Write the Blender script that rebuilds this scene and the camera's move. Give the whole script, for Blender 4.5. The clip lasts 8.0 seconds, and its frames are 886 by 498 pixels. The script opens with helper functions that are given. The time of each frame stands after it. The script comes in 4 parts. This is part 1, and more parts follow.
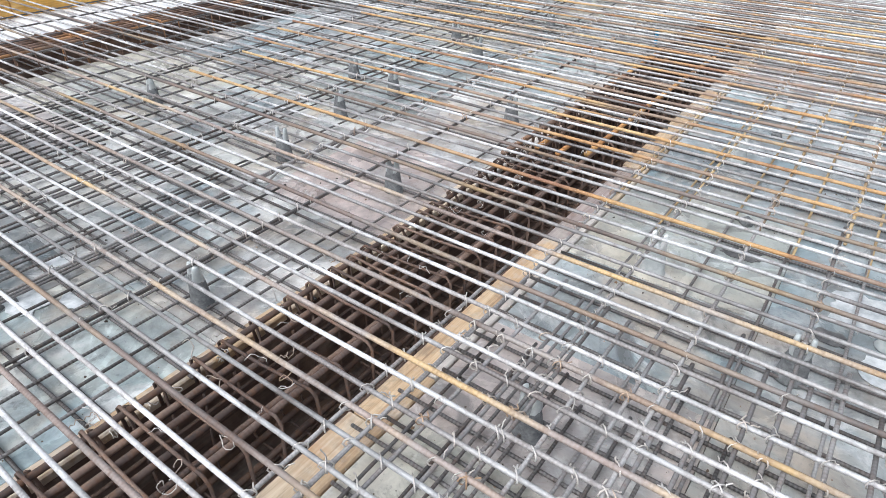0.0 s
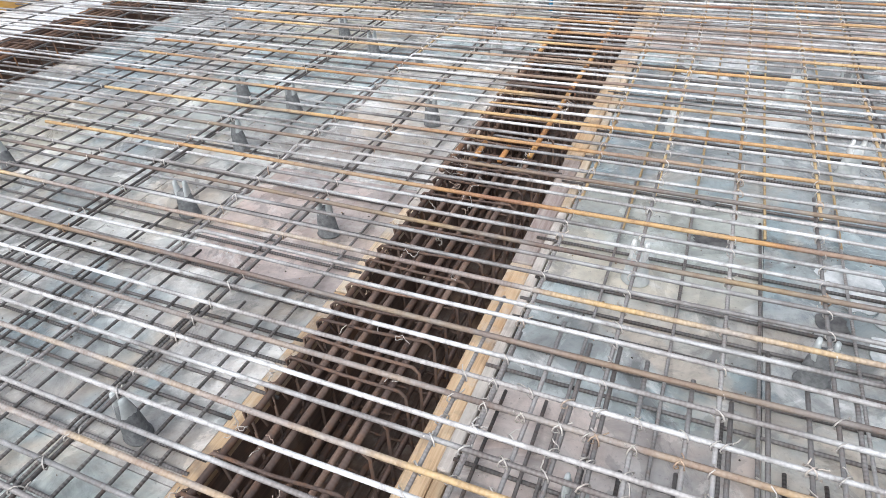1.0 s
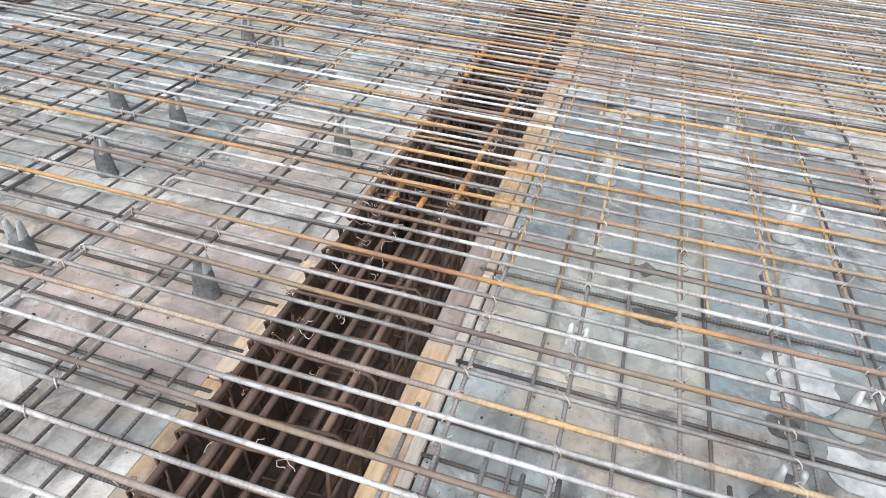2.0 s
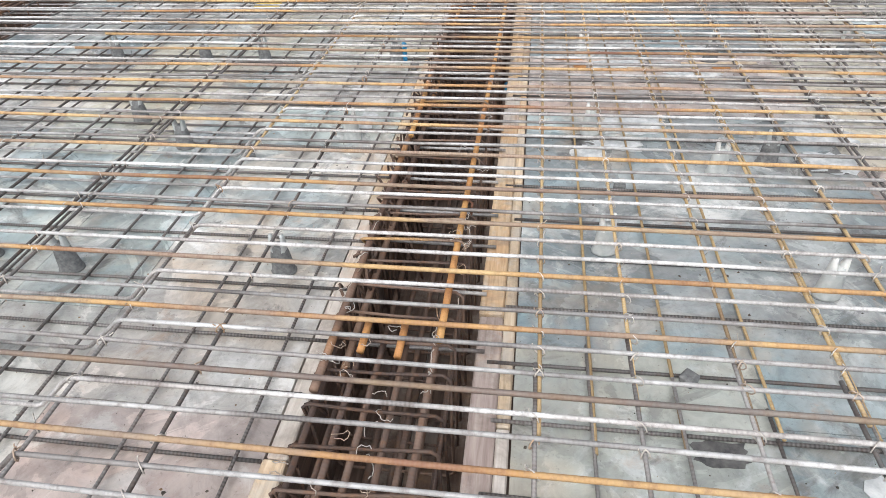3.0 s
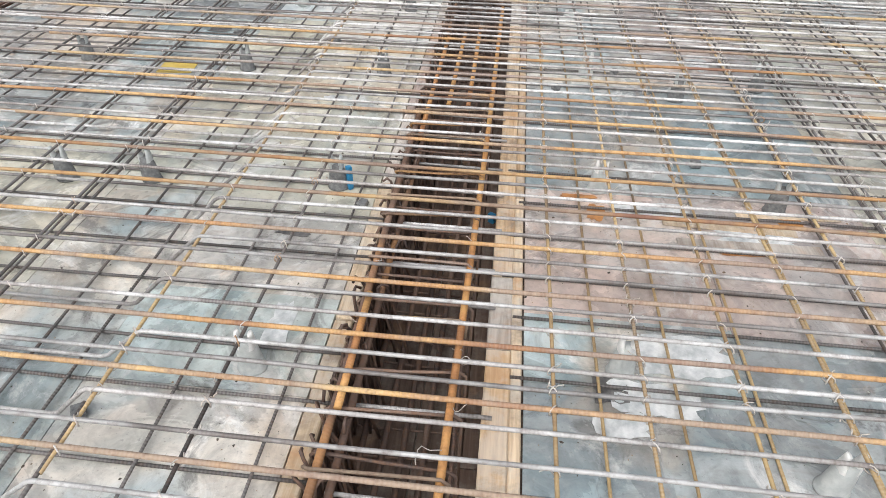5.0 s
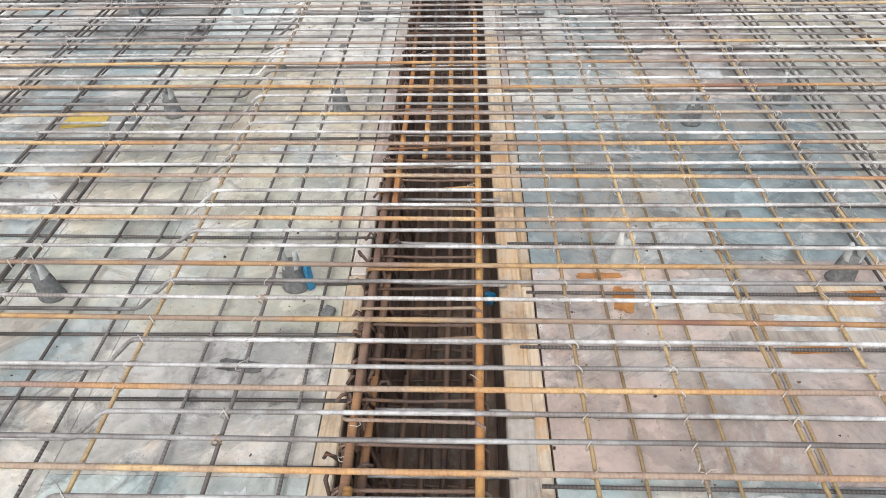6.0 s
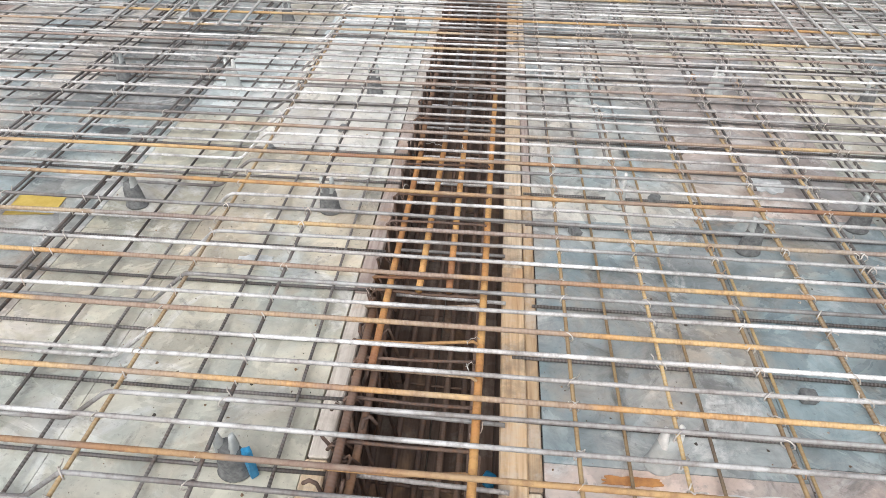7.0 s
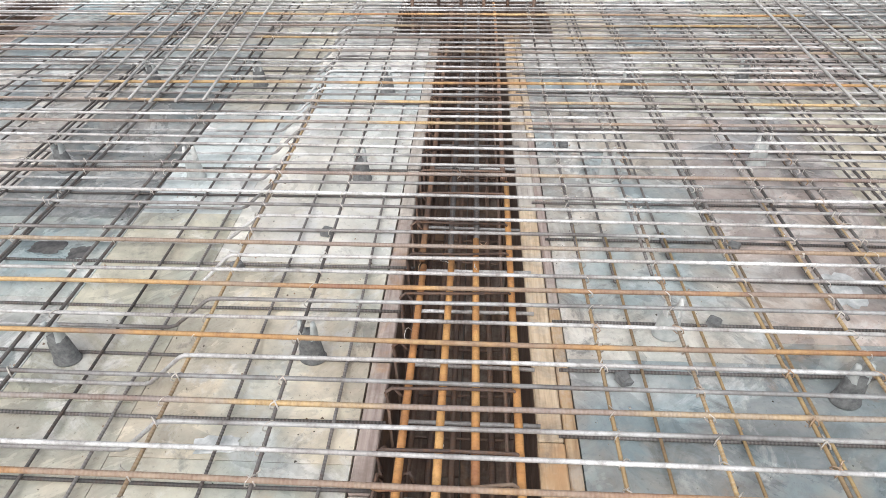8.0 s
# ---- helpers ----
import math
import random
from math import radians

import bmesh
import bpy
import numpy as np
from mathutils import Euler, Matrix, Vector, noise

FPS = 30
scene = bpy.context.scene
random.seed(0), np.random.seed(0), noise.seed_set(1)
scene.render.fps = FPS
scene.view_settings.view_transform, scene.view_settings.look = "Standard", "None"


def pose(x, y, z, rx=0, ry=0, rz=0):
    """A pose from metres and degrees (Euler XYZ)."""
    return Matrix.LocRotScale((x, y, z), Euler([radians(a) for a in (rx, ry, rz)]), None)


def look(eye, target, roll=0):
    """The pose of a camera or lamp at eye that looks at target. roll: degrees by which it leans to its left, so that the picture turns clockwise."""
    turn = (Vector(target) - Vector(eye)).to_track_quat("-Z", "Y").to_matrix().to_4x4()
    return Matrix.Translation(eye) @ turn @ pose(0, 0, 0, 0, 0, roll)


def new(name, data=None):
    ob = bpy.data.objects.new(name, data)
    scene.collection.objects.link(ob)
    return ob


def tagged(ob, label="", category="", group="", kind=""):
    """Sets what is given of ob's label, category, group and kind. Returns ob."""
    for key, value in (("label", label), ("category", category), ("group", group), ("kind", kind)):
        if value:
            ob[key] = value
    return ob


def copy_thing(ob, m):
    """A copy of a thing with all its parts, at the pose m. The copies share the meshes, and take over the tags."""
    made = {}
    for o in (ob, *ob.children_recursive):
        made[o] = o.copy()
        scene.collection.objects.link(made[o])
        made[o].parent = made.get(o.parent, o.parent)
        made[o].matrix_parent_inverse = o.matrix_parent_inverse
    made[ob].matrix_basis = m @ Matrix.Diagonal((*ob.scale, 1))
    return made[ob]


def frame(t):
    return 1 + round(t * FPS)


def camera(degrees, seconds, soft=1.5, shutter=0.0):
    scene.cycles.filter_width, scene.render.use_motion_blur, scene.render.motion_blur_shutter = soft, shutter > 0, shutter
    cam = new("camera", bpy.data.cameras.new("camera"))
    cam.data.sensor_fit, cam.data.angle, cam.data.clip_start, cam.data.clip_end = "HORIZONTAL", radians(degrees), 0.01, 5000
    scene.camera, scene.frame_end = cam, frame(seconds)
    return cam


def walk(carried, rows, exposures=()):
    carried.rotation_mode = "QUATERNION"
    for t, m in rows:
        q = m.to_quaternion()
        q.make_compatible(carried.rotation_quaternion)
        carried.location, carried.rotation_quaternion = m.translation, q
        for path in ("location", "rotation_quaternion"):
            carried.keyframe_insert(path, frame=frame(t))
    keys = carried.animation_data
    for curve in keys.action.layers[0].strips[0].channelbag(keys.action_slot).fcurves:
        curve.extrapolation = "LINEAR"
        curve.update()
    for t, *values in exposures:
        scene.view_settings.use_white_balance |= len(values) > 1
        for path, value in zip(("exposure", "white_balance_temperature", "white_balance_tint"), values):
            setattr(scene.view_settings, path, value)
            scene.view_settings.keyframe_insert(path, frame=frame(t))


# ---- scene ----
cam = camera(71.9, 8.0, soft=0.6)
PATH = [
    (0, (1.183, 1.116, 1.396), (0.204, 2.46, 0.285), 0.3),
    (0.5, (0.929, 1.193, 1.468), (0.186, 2.64, 0.304), -0.9),
    (1, (0.794, 1.354, 1.458), (0.112, 2.805, 0.262), -4.0),
    (1.5, (0.7, 1.594, 1.42), (0.131, 3.121, 0.261), -1.0),
    (1.7, (0.692, 1.677, 1.414), (0.169, 3.207, 0.237), 2.3),
    (2.8, (0.403, 2.232, 1.498), (0.194, 3.789, 0.26), -0.6),
    (3, (0.371, 2.437, 1.516), (0.122, 3.991, 0.283), -2.7),
    (3.5, (0.364, 2.76, 1.564), (0.192, 4.327, 0.333), 1.8),
    (4, (0.271, 3.174, 1.624), (0.201, 4.723, 0.36), 2.8),
    (4.2, (0.242, 3.369, 1.633), (0.218, 4.921, 0.373), 0.8),
    (5.3, (0.228, 4.221, 1.633), (0.051, 5.742, 0.346), 1.1),
    (5.5, (0.221, 4.386, 1.62), (0.067, 5.904, 0.326), 0.6),
    (6, (0.107, 4.781, 1.63), (0.047, 6.253, 0.277), -1.3),
    (6.5, (0.115, 5.067, 1.638), (-0.036, 6.607, 0.371), -3.0),
    (7, (0.157, 5.446, 1.6), (0.032, 6.989, 0.334), 0.5),
    (7.5, (0.105, 5.818, 1.582), (0.012, 7.389, 0.347), 0.6),
    (8, (0.029, 6.167, 1.63), (-0.064, 7.744, 0.403), -0.9),
]
walk(cam, [(t, look(eye, target, roll)) for t, eye, target, roll in PATH], [(0, 0.02, 5960, 9), (1.5, -0.04, 6130, 9.5), (3.0, -0.08, 6330, 9.5), (5.5, -0.14, 6420, 9.5), (8.0, -0.15, 6390, 9.5)])

# ---------------------------------------------------------------- sky, sun
world = bpy.data.worlds.new("overcast_sky")
scene.world = world
world.use_nodes = True
wn, wl = world.node_tree.nodes, world.node_tree.links
sky = wn.new("ShaderNodeTexSky")
sky.sky_type = "NISHITA"
sky.sun_disc = False
sky.sun_elevation = radians(52)
sky.sun_rotation = radians(205)
sky.dust_density = 6.0
sky.air_density = 1.2
grey = wn.new("ShaderNodeHueSaturation")
grey.inputs["Saturation"].default_value = 0.30
wl.new(sky.outputs[0], grey.inputs["Color"])
wl.new(grey.outputs[0], wn["Background"].inputs["Color"])
wn["Background"].inputs["Strength"].default_value = 0.195

sun = new("sun", bpy.data.lights.new("sun", "SUN"))
sun.data.energy = 1.15
sun.data.angle = radians(35)
sun.data.color = (1.0, 0.985, 0.965)
sun.matrix_world = pose(0, 0, 12, 38, 0, 25)

# ---------------------------------------------------------------- materials


class Nodes:
    """A short way to write a node material."""

    def __init__(self, name):
        self.mat = bpy.data.materials.new(name)
        self.mat.use_nodes = True
        self.n, self.l = self.mat.node_tree.nodes, self.mat.node_tree.links
        self.bsdf = self.n["Principled BSDF"]

    def node(self, kind, **kw):
        nd = self.n.new(kind)
        for k, v in kw.items():
            if isinstance(v, bpy.types.NodeSocket):
                self.l.new(v, nd.inputs[k.replace("_", " ")])
            else:
                nd.inputs[k.replace("_", " ")].default_value = v
        return nd

    def noise(self, vec, scale, detail=4.0, rough=0.55, dist=0.0):
        return self.node("ShaderNodeTexNoise", Vector=vec, Scale=scale, Detail=detail, Roughness=rough, Distortion=dist).outputs["Fac"]

    def ramp(self, fac, *stops):
        nd = self.n.new("ShaderNodeValToRGB")
        self.l.new(fac, nd.inputs[0])
        el = nd.color_ramp.elements
        while len(el) < len(stops):
            el.new(0.5)
        for e, (p, c) in zip(el, stops):
            e.position = p
            e.color = (*c, 1) if isinstance(c, tuple) else (c, c, c, 1)
        return nd.outputs[0]

    def mix(self, fac, a, b, blend="MIX"):
        nd = self.n.new("ShaderNodeMix")
        nd.data_type, nd.blend_type = "RGBA", blend
        for i, v in ((0, fac), (6, a), (7, b)):
            if isinstance(v, bpy.types.NodeSocket):
                self.l.new(v, nd.inputs[i])
            else:
                nd.inputs[i].default_value = (*v, 1) if isinstance(v, tuple) else v
        return nd.outputs[2]

    def calc(self, op, a, b=0.0):
        nd = self.n.new("ShaderNodeMath")
        nd.operation = op
        for i, v in enumerate((a, b)):
            if isinstance(v, bpy.types.NodeSocket):
                self.l.new(v, nd.inputs[i])
            else:
                nd.inputs[i].default_value = v
        return nd.outputs[0]

    def shift(self, vec, by):
        """vec moved by a random amount for each object"""
        comb = self.node("ShaderNodeCombineXYZ", X=self.calc("MULTIPLY", by, 37.0), Y=self.calc("MULTIPLY", by, 91.0), Z=self.calc("MULTIPLY", by, 53.0))
        nd = self.n.new("ShaderNodeVectorMath")
        self.l.new(vec, nd.inputs[0])
        self.l.new(comb.outputs[0], nd.inputs[1])
        return nd.outputs[0]

    def coord(self):
        return self.n.new("ShaderNodeTexCoord").outputs["Object"]

    def place(self):
        return self.n.new("ShaderNodeNewGeometry").outputs["Position"]

    def chance(self):
        return self.n.new("ShaderNodeObjectInfo").outputs["Random"]

    def bump(self, height, strength, distance):
        nd = self.node("ShaderNodeBump", Height=height, Strength=strength, Distance=distance)
        self.l.new(nd.outputs[0], self.bsdf.inputs["Normal"])

    def done(self, color, rough, metal=0.0):
        for key, v in (("Base Color", color), ("Roughness", rough), ("Metallic", metal)):
            if isinstance(v, bpy.types.NodeSocket):
                self.l.new(v, self.bsdf.inputs[key])
            else:
                self.bsdf.inputs[key].default_value = (*v, 1) if isinstance(v, tuple) else v
        return self.mat


def bar_material(name, tones, metal, rough, long_scale=2.2, spot=0.35, spot_tone=(0.16, 0.08, 0.045), spread=0.35, patch=0.0, patch_tone=(0.24, 0.19, 0.165), worn=0.15, rib=0.36, cover=0.47):
    """Ribbed reinforcing steel: the tone drifts along the bar in stretches, with rust spots and transverse ribs."""
    m = Nodes(name)
    co, rnd = m.coord(), m.chance()
    moved = m.shift(co, rnd)
    drift = m.noise(moved, long_scale, 4, 0.6)
    col = m.ramp(drift, (0.32, tones[0]), (0.47, tones[1]), (0.63, tones[2]))
    if patch:
        stretch = m.ramp(m.noise(m.shift(moved, m.calc("ADD", 0.43, 0.0)), 1.3, 3, 0.55), (cover, 0.0), (cover + 0.09, 1.0))
        col = m.mix(m.calc("MULTIPLY", stretch, patch), col, patch_tone)
    bright = m.calc("ADD", m.calc("MULTIPLY", rnd, spread), 1.02 - spread / 2)
    col = m.mix(1.0, col, m.node("ShaderNodeCombineColor", Red=bright, Green=bright, Blue=bright).outputs[0], "MULTIPLY")
    spots = m.ramp(m.noise(moved, 30, 6, 0.72), (0.47, 0.0), (0.66, 1.0))
    col = m.mix(m.calc("MULTIPLY", spots, spot), col, spot_tone)
    wave = m.n.new("ShaderNodeTexWave")
    wave.bands_direction = "X"
    m.l.new(co, wave.inputs["Vector"])
    wave.inputs["Scale"].default_value = 26.0
    wave.inputs["Distortion"].default_value = 0.8
    ribs = m.calc("MULTIPLY", wave.outputs["Fac"], m.ramp(rnd, (0.25, 0.25), (0.75, 1.0)))
    col = m.mix(m.calc("MULTIPLY", ribs, worn), col, (0.62, 0.60, 0.58))
    height = m.calc("ADD", ribs, m.calc("MULTIPLY", m.noise(moved, 90, 3, 0.6), 0.5))
    m.bump(height, rib, 0.003)
    return m.done(col, m.ramp(spots, (0.0, rough), (1.0, min(0.9, rough + 0.25))), metal)


REBAR_GREY = bar_material("rebar_grey_steel", ((0.14, 0.13, 0.128), (0.42, 0.415, 0.413), (0.70, 0.70, 0.705)), 0.12, 0.46, spot=0.5, spot_tone=(0.12, 0.085, 0.07), spread=0.9, patch=0.45, patch_tone=(0.20, 0.165, 0.15))
REBAR_RUST = bar_material("rebar_orange_rust", ((0.24, 0.115, 0.075), (0.47, 0.265, 0.105), (0.56, 0.39, 0.19)), 0.0, 0.62, 1.3, 0.5, (0.17, 0.085, 0.06), patch=0.8, patch_tone=(0.27, 0.215, 0.18), worn=0.07)
REBAR_MIXED = bar_material("rebar_part_rusted", ((0.13, 0.105, 0.095), (0.29, 0.26, 0.24), (0.45, 0.31, 0.15)), 0.1, 0.55, 1.4, 0.45, (0.17, 0.095, 0.06), spread=0.6, patch=0.6, patch_tone=(0.24, 0.175, 0.15), worn=0.08)
REBAR_YELLOW = bar_material("rebar_yellow_rust", ((0.15, 0.12, 0.095), (0.37, 0.26, 0.135), (0.54, 0.39, 0.19)), 0.05, 0.62, 0.9, 0.4)
# steel darkened beyond its own tone: shade on and under the bars is included
REBAR_DARK_SHADED = bar_material("rebar_dark_shaded_steel", ((0.05, 0.046, 0.044), (0.095, 0.09, 0.087), (0.20, 0.19, 0.185)), 0.15, 0.5, 1.5, 0.4)
REBAR_PALE = bar_material("rebar_pale_steel", ((0.24, 0.23, 0.225), (0.42, 0.41, 0.40), (0.58, 0.57, 0.56)), 0.1, 0.5, spot=0.45, spread=0.35)
CAGE_RUST = bar_material("cage_bar_orange_rust", ((0.27, 0.12, 0.055), (0.52, 0.25, 0.085), (0.60, 0.35, 0.13)), 0.0, 0.68, 2.6, 0.45, (0.20, 0.085, 0.045), worn=0.03, rib=0.3)
CAGE_BROWN = bar_material("cage_bar_brown_and_orange", ((0.075, 0.048, 0.04), (0.15, 0.095, 0.072), (0.26, 0.17, 0.12)), 0.0, 0.7, 1.6, 0.5, (0.24, 0.115, 0.055), patch=0.85, patch_tone=(0.44, 0.22, 0.085), worn=0.03, rib=0.25, cover=0.54)
REBAR_MID = bar_material("rebar_mid_steel", ((0.11, 0.102, 0.098), (0.21, 0.20, 0.195), (0.36, 0.35, 0.345)), 0.15, 0.5, 1.5, 0.4, spread=0.6)
# near-black tone holds the contact shade of bars lying on the deck
REBAR_LOW_SHADED = bar_material("rebar_bottom_shaded_steel", ((0.04, 0.037, 0.036), (0.08, 0.075, 0.073), (0.17, 0.16, 0.157)), 0.2, 0.45, 1.5, 0.3)
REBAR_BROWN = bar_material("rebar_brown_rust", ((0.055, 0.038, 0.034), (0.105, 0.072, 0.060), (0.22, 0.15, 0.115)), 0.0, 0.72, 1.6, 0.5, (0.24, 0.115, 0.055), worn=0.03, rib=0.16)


def wire_material():
    m = Nodes("tie_wire_steel")
    rnd = m.chance()
    return m.done(m.ramp(rnd, (0.0, (0.52, 0.47, 0.42)), (0.6, (0.66, 0.63, 0.60)), (1.0, (0.42, 0.27, 0.16))), 0.45, 0.3)


WIRE = wire_material()


def deck_material(name, dry_low, dry_high, chalk, soil=1.0, hue=0.6):
    """Film-faced deck panels, wet in places: worn tone, chalky spills, footmarks, water films with a smooth surface."""
    m = Nodes(name)
    pos, rnd = m.place(), m.chance()

    def moved(by):
        return m.shift(pos, m.calc("ADD", by, 0.0))

    big = m.noise(pos, 0.9, 5, 0.6, 0.4)
    col = m.ramp(big, (0.3, dry_low), (0.7, dry_high))
    tint = m.ramp(rnd, (0.0, (0.84, 0.96, 1.0)), (0.3, (1.05, 1.0, 0.94)), (0.5, (0.88, 0.89, 0.90)), (0.75, (1.0, 1.04, 1.0)), (1.0, (1.14, 1.04, 0.94)))
    col = m.mix(1.0, col, tint, "MULTIPLY")
    blot = m.ramp(m.noise(moved(0.61), 1.9, 8, 0.68, 0.9), (0.28, (0.22, 0.29, 0.33)), (0.40, (0.40, 0.49, 0.52)), (0.47, (0.58, 0.59, 0.58)), (0.54, (0.82, 0.81, 0.79)), (0.61, (0.64, 0.56, 0.51)), (0.72, (0.36, 0.31, 0.30)))
    col = m.mix(0.26 * soil, col, blot)
    worn = m.ramp(m.noise(moved(0.22), 2.3, 6, 0.6, 0.6), (0.34, 0.60), (0.50, 0.98), (0.62, 1.2))
    col = m.mix(0.6 * soil, col, worn, "MULTIPLY")
    spill = m.ramp(m.noise(pos, 2.6, 8, 0.72, 0.8), (0.53, 0.0), (0.60, 1.0))
    col = m.mix(m.calc("MULTIPLY", spill, chalk), col, (0.88, 0.87, 0.85))
    teal = m.ramp(m.noise(moved(0.31), 1.3, 4, 0.58, 0.5), (0.50, 0.0), (0.61, 1.0))
    col = m.mix(m.calc("MULTIPLY", teal, hue), col, (0.29, 0.41, 0.455))
    mud = m.ramp(m.noise(moved(0.77), 1.9, 5, 0.62, 0.6), (0.52, 0.0), (0.66, 1.0))
    col = m.mix(m.calc("MULTIPLY", mud, hue), col, (0.58, 0.47, 0.36))
    rust = m.ramp(m.noise(moved(0.91), 4.2, 6, 0.7, 0.4), (0.62, 0.0), (0.72, 1.0))
    col = m.mix(m.calc("MULTIPLY", rust, 0.4 * soil), col, (0.50, 0.30, 0.17))
    dirt = m.ramp(m.noise(moved(0.13), 8.5, 7, 0.74, 0.6), (0.36, 0.5), (0.55, 1.0), (0.70, 1.2))
    col = m.mix(0.55 * soil, col, dirt, "MULTIPLY")
    smear = m.ramp(m.noise(moved(0.47), 3.4, 7, 0.70, 1.0), (0.575, 0.0), (0.65, 1.0))
    col = m.mix(m.calc("MULTIPLY", smear, 0.6 * soil), col, (0.14, 0.135, 0.13))
    specks = m.ramp(m.noise(pos, 55, 4, 0.7), (0.60, 0.0), (0.68, 1.0))
    col = m.mix(m.calc("MULTIPLY", specks, 0.35), col, (0.10, 0.09, 0.085))
    wet = m.ramp(m.noise(pos, 1.6, 6, 0.62, 0.9), (0.48, 0.0), (0.52, 1.0))
    col = m.mix(m.calc("MULTIPLY", wet, 0.26 * soil), col, (0.14, 0.15, 0.155))
    rough = m.ramp(wet, (0.0, 0.45), (1.0, 0.05))
    dry = m.calc("SUBTRACT", 1.0, wet)
    m.bump(m.calc("MULTIPLY", m.noise(pos, 70, 5, 0.7), dry), 0.25, 0.002)
    m.bsdf.inputs["Specular IOR Level"].default_value = 0.75
    return m.done(col, rough)


DECK_BLUE = deck_material("deck_panel_blue_grey", (0.15, 0.195, 0.225), (0.43, 0.49, 0.515), 0.6, 1.2)
DECK_PALE = deck_material("deck_panel_pale_grey", (0.46, 0.44, 0.41), (0.77, 0.745, 0.705), 0.75, 1.2)
DECK_TEAL = deck_material("deck_panel_green_grey", (0.35, 0.415, 0.42), (0.63, 0.70, 0.695), 0.7, 1.2)
DECK_MAUVE = deck_material("deck_panel_mauve_grey", (0.42, 0.315, 0.29), (0.68, 0.545, 0.495), 0.5, hue=0.3)
DECK_BEIGE = deck_material("deck_panel_beige_grey", (0.50, 0.465, 0.365), (0.80, 0.75, 0.62), 0.6, 0.85, 0.35)
DECK_CHALK = deck_material("deck_panel_chalky", (0.80, 0.775, 0.74), (0.95, 0.935, 0.91), 0.9, 0.55, 0.2)
DECK_SLATE = deck_material("deck_panel_slate", (0.085, 0.105, 0.115), (0.20, 0.23, 0.24), 0.35, hue=0.2)


def timber_material(name, low, mid, high, dirt=0.5, splashes=0.6):
    m = Nodes(name)
    co, rnd = m.coord(), m.chance()
    moved = m.shift(co, rnd)
    grain = m.n.new("ShaderNodeMapping")
    m.l.new(moved, grain.inputs["Vector"])
    grain.inputs["Scale"].default_value = (24.0, 1.3, 24.0)
    g = m.noise(grain.outputs[0], 2.6, 6, 0.65, 0.5)
    col = m.ramp(g, (0.3, low), (0.5, mid), (0.72, high))
    bright = m.calc("ADD", m.calc("MULTIPLY", rnd, 0.4), 0.8)
    col = m.mix(1.0, col, m.node("ShaderNodeCombineColor", Red=bright, Green=bright, Blue=bright).outputs[0], "MULTIPLY")
    stain = m.ramp(m.noise(moved, 4.5, 5, 0.7, 0.4), (0.48, 0.0), (0.66, 1.0))
    col = m.mix(m.calc("MULTIPLY", stain, dirt), col, (0.20, 0.16, 0.13))
    rust = m.ramp(m.noise(moved, 2.3, 5, 0.7, 0.5), (0.55, 0.0), (0.7, 1.0))
    col = m.mix(m.calc("MULTIPLY", rust, dirt), col, (0.52, 0.30, 0.15))
    splash = m.ramp(m.noise(moved, 5.0, 6, 0.72), (0.50, 0.0), (0.62, 1.0))
    col = m.mix(m.calc("MULTIPLY", splash, splashes), col, (0.62, 0.59, 0.54))
    m.bump(g, 0.5, 0.004)
    return m.done(col, 0.75)


PLANK = timber_material("sawn_timber_pale", (0.42, 0.31, 0.20), (0.62, 0.49, 0.345), (0.74, 0.64, 0.50), 0.7, 0.5)
PLANK_RUSTY = timber_material("sawn_timber_rust_stained", (0.38, 0.24, 0.135), (0.58, 0.41, 0.25), (0.70, 0.56, 0.38), 0.75, 0.45)
PLANK_MAUVE = timber_material("sawn_timber_mauve", (0.27, 0.205, 0.185), (0.42, 0.34, 0.31), (0.55, 0.47, 0.43), 0.7, 0.35)
PLANK_GREY = timber_material("sawn_timber_grey", (0.38, 0.335, 0.295), (0.56, 0.51, 0.46), (0.68, 0.64, 0.595), 0.55)
PLY_BROWN = timber_material("form_ply_brown", (0.07, 0.046, 0.036), (0.12, 0.079, 0.06), (0.185, 0.125, 0.095), 0.4, 0.15)
TIMBER_YELLOW = timber_material("formwork_board_yellow", (0.52, 0.27, 0.05), (0.68, 0.38, 0.08), (0.76, 0.47, 0.13), 0.25, 0.15)


def plain_material(name, low, high, rough, scale=30.0, trans=0.0):
    m = Nodes(name)
    n = m.noise(m.coord(), scale, 5, 0.65)
    m.bump(n, 0.3, 0.002)
    mat = m.done(m.ramp(n, (0.35, low), (0.65, high)), rough)
    m.bsdf.inputs["Subsurface Weight"].default_value = trans
    m.bsdf.inputs["Subsurface Radius"].default_value = (0.02, 0.02, 0.02)
    return mat


CHAIR_WHITE = plain_material("spacer_plastic_white", (0.66, 0.67, 0.66), (0.84, 0.84, 0.82), 0.35, 40, 0.25)
CHAIR_BODY = plain_material("spacer_plastic_cloudy", (0.40, 0.43, 0.43), (0.58, 0.60, 0.59), 0.4, 25, 0.1)
CHAIR_GREY = plain_material("spacer_dark_grey", (0.11, 0.115, 0.12), (0.23, 0.235, 0.235), 0.7, 60)
BLUE_PLASTIC = plain_material("plastic_blue", (0.02, 0.20, 0.42), (0.04, 0.30, 0.55), 0.4)
YELLOW_SHEET = plain_material("sheet_yellow", (0.52, 0.36, 0.07), (0.66, 0.50, 0.14), 0.6, 12)
PATCH_ORANGE = plain_material("strip_orange", (0.34, 0.15, 0.06), (0.56, 0.27, 0.09), 0.5, 22)
# pale glossy tone that paints the sky's reflection in puddles
PUDDLE_SHEEN = plain_material("painted_puddle_sheen", (0.40, 0.43, 0.44), (0.80, 0.81, 0.81), 0.12, 13)
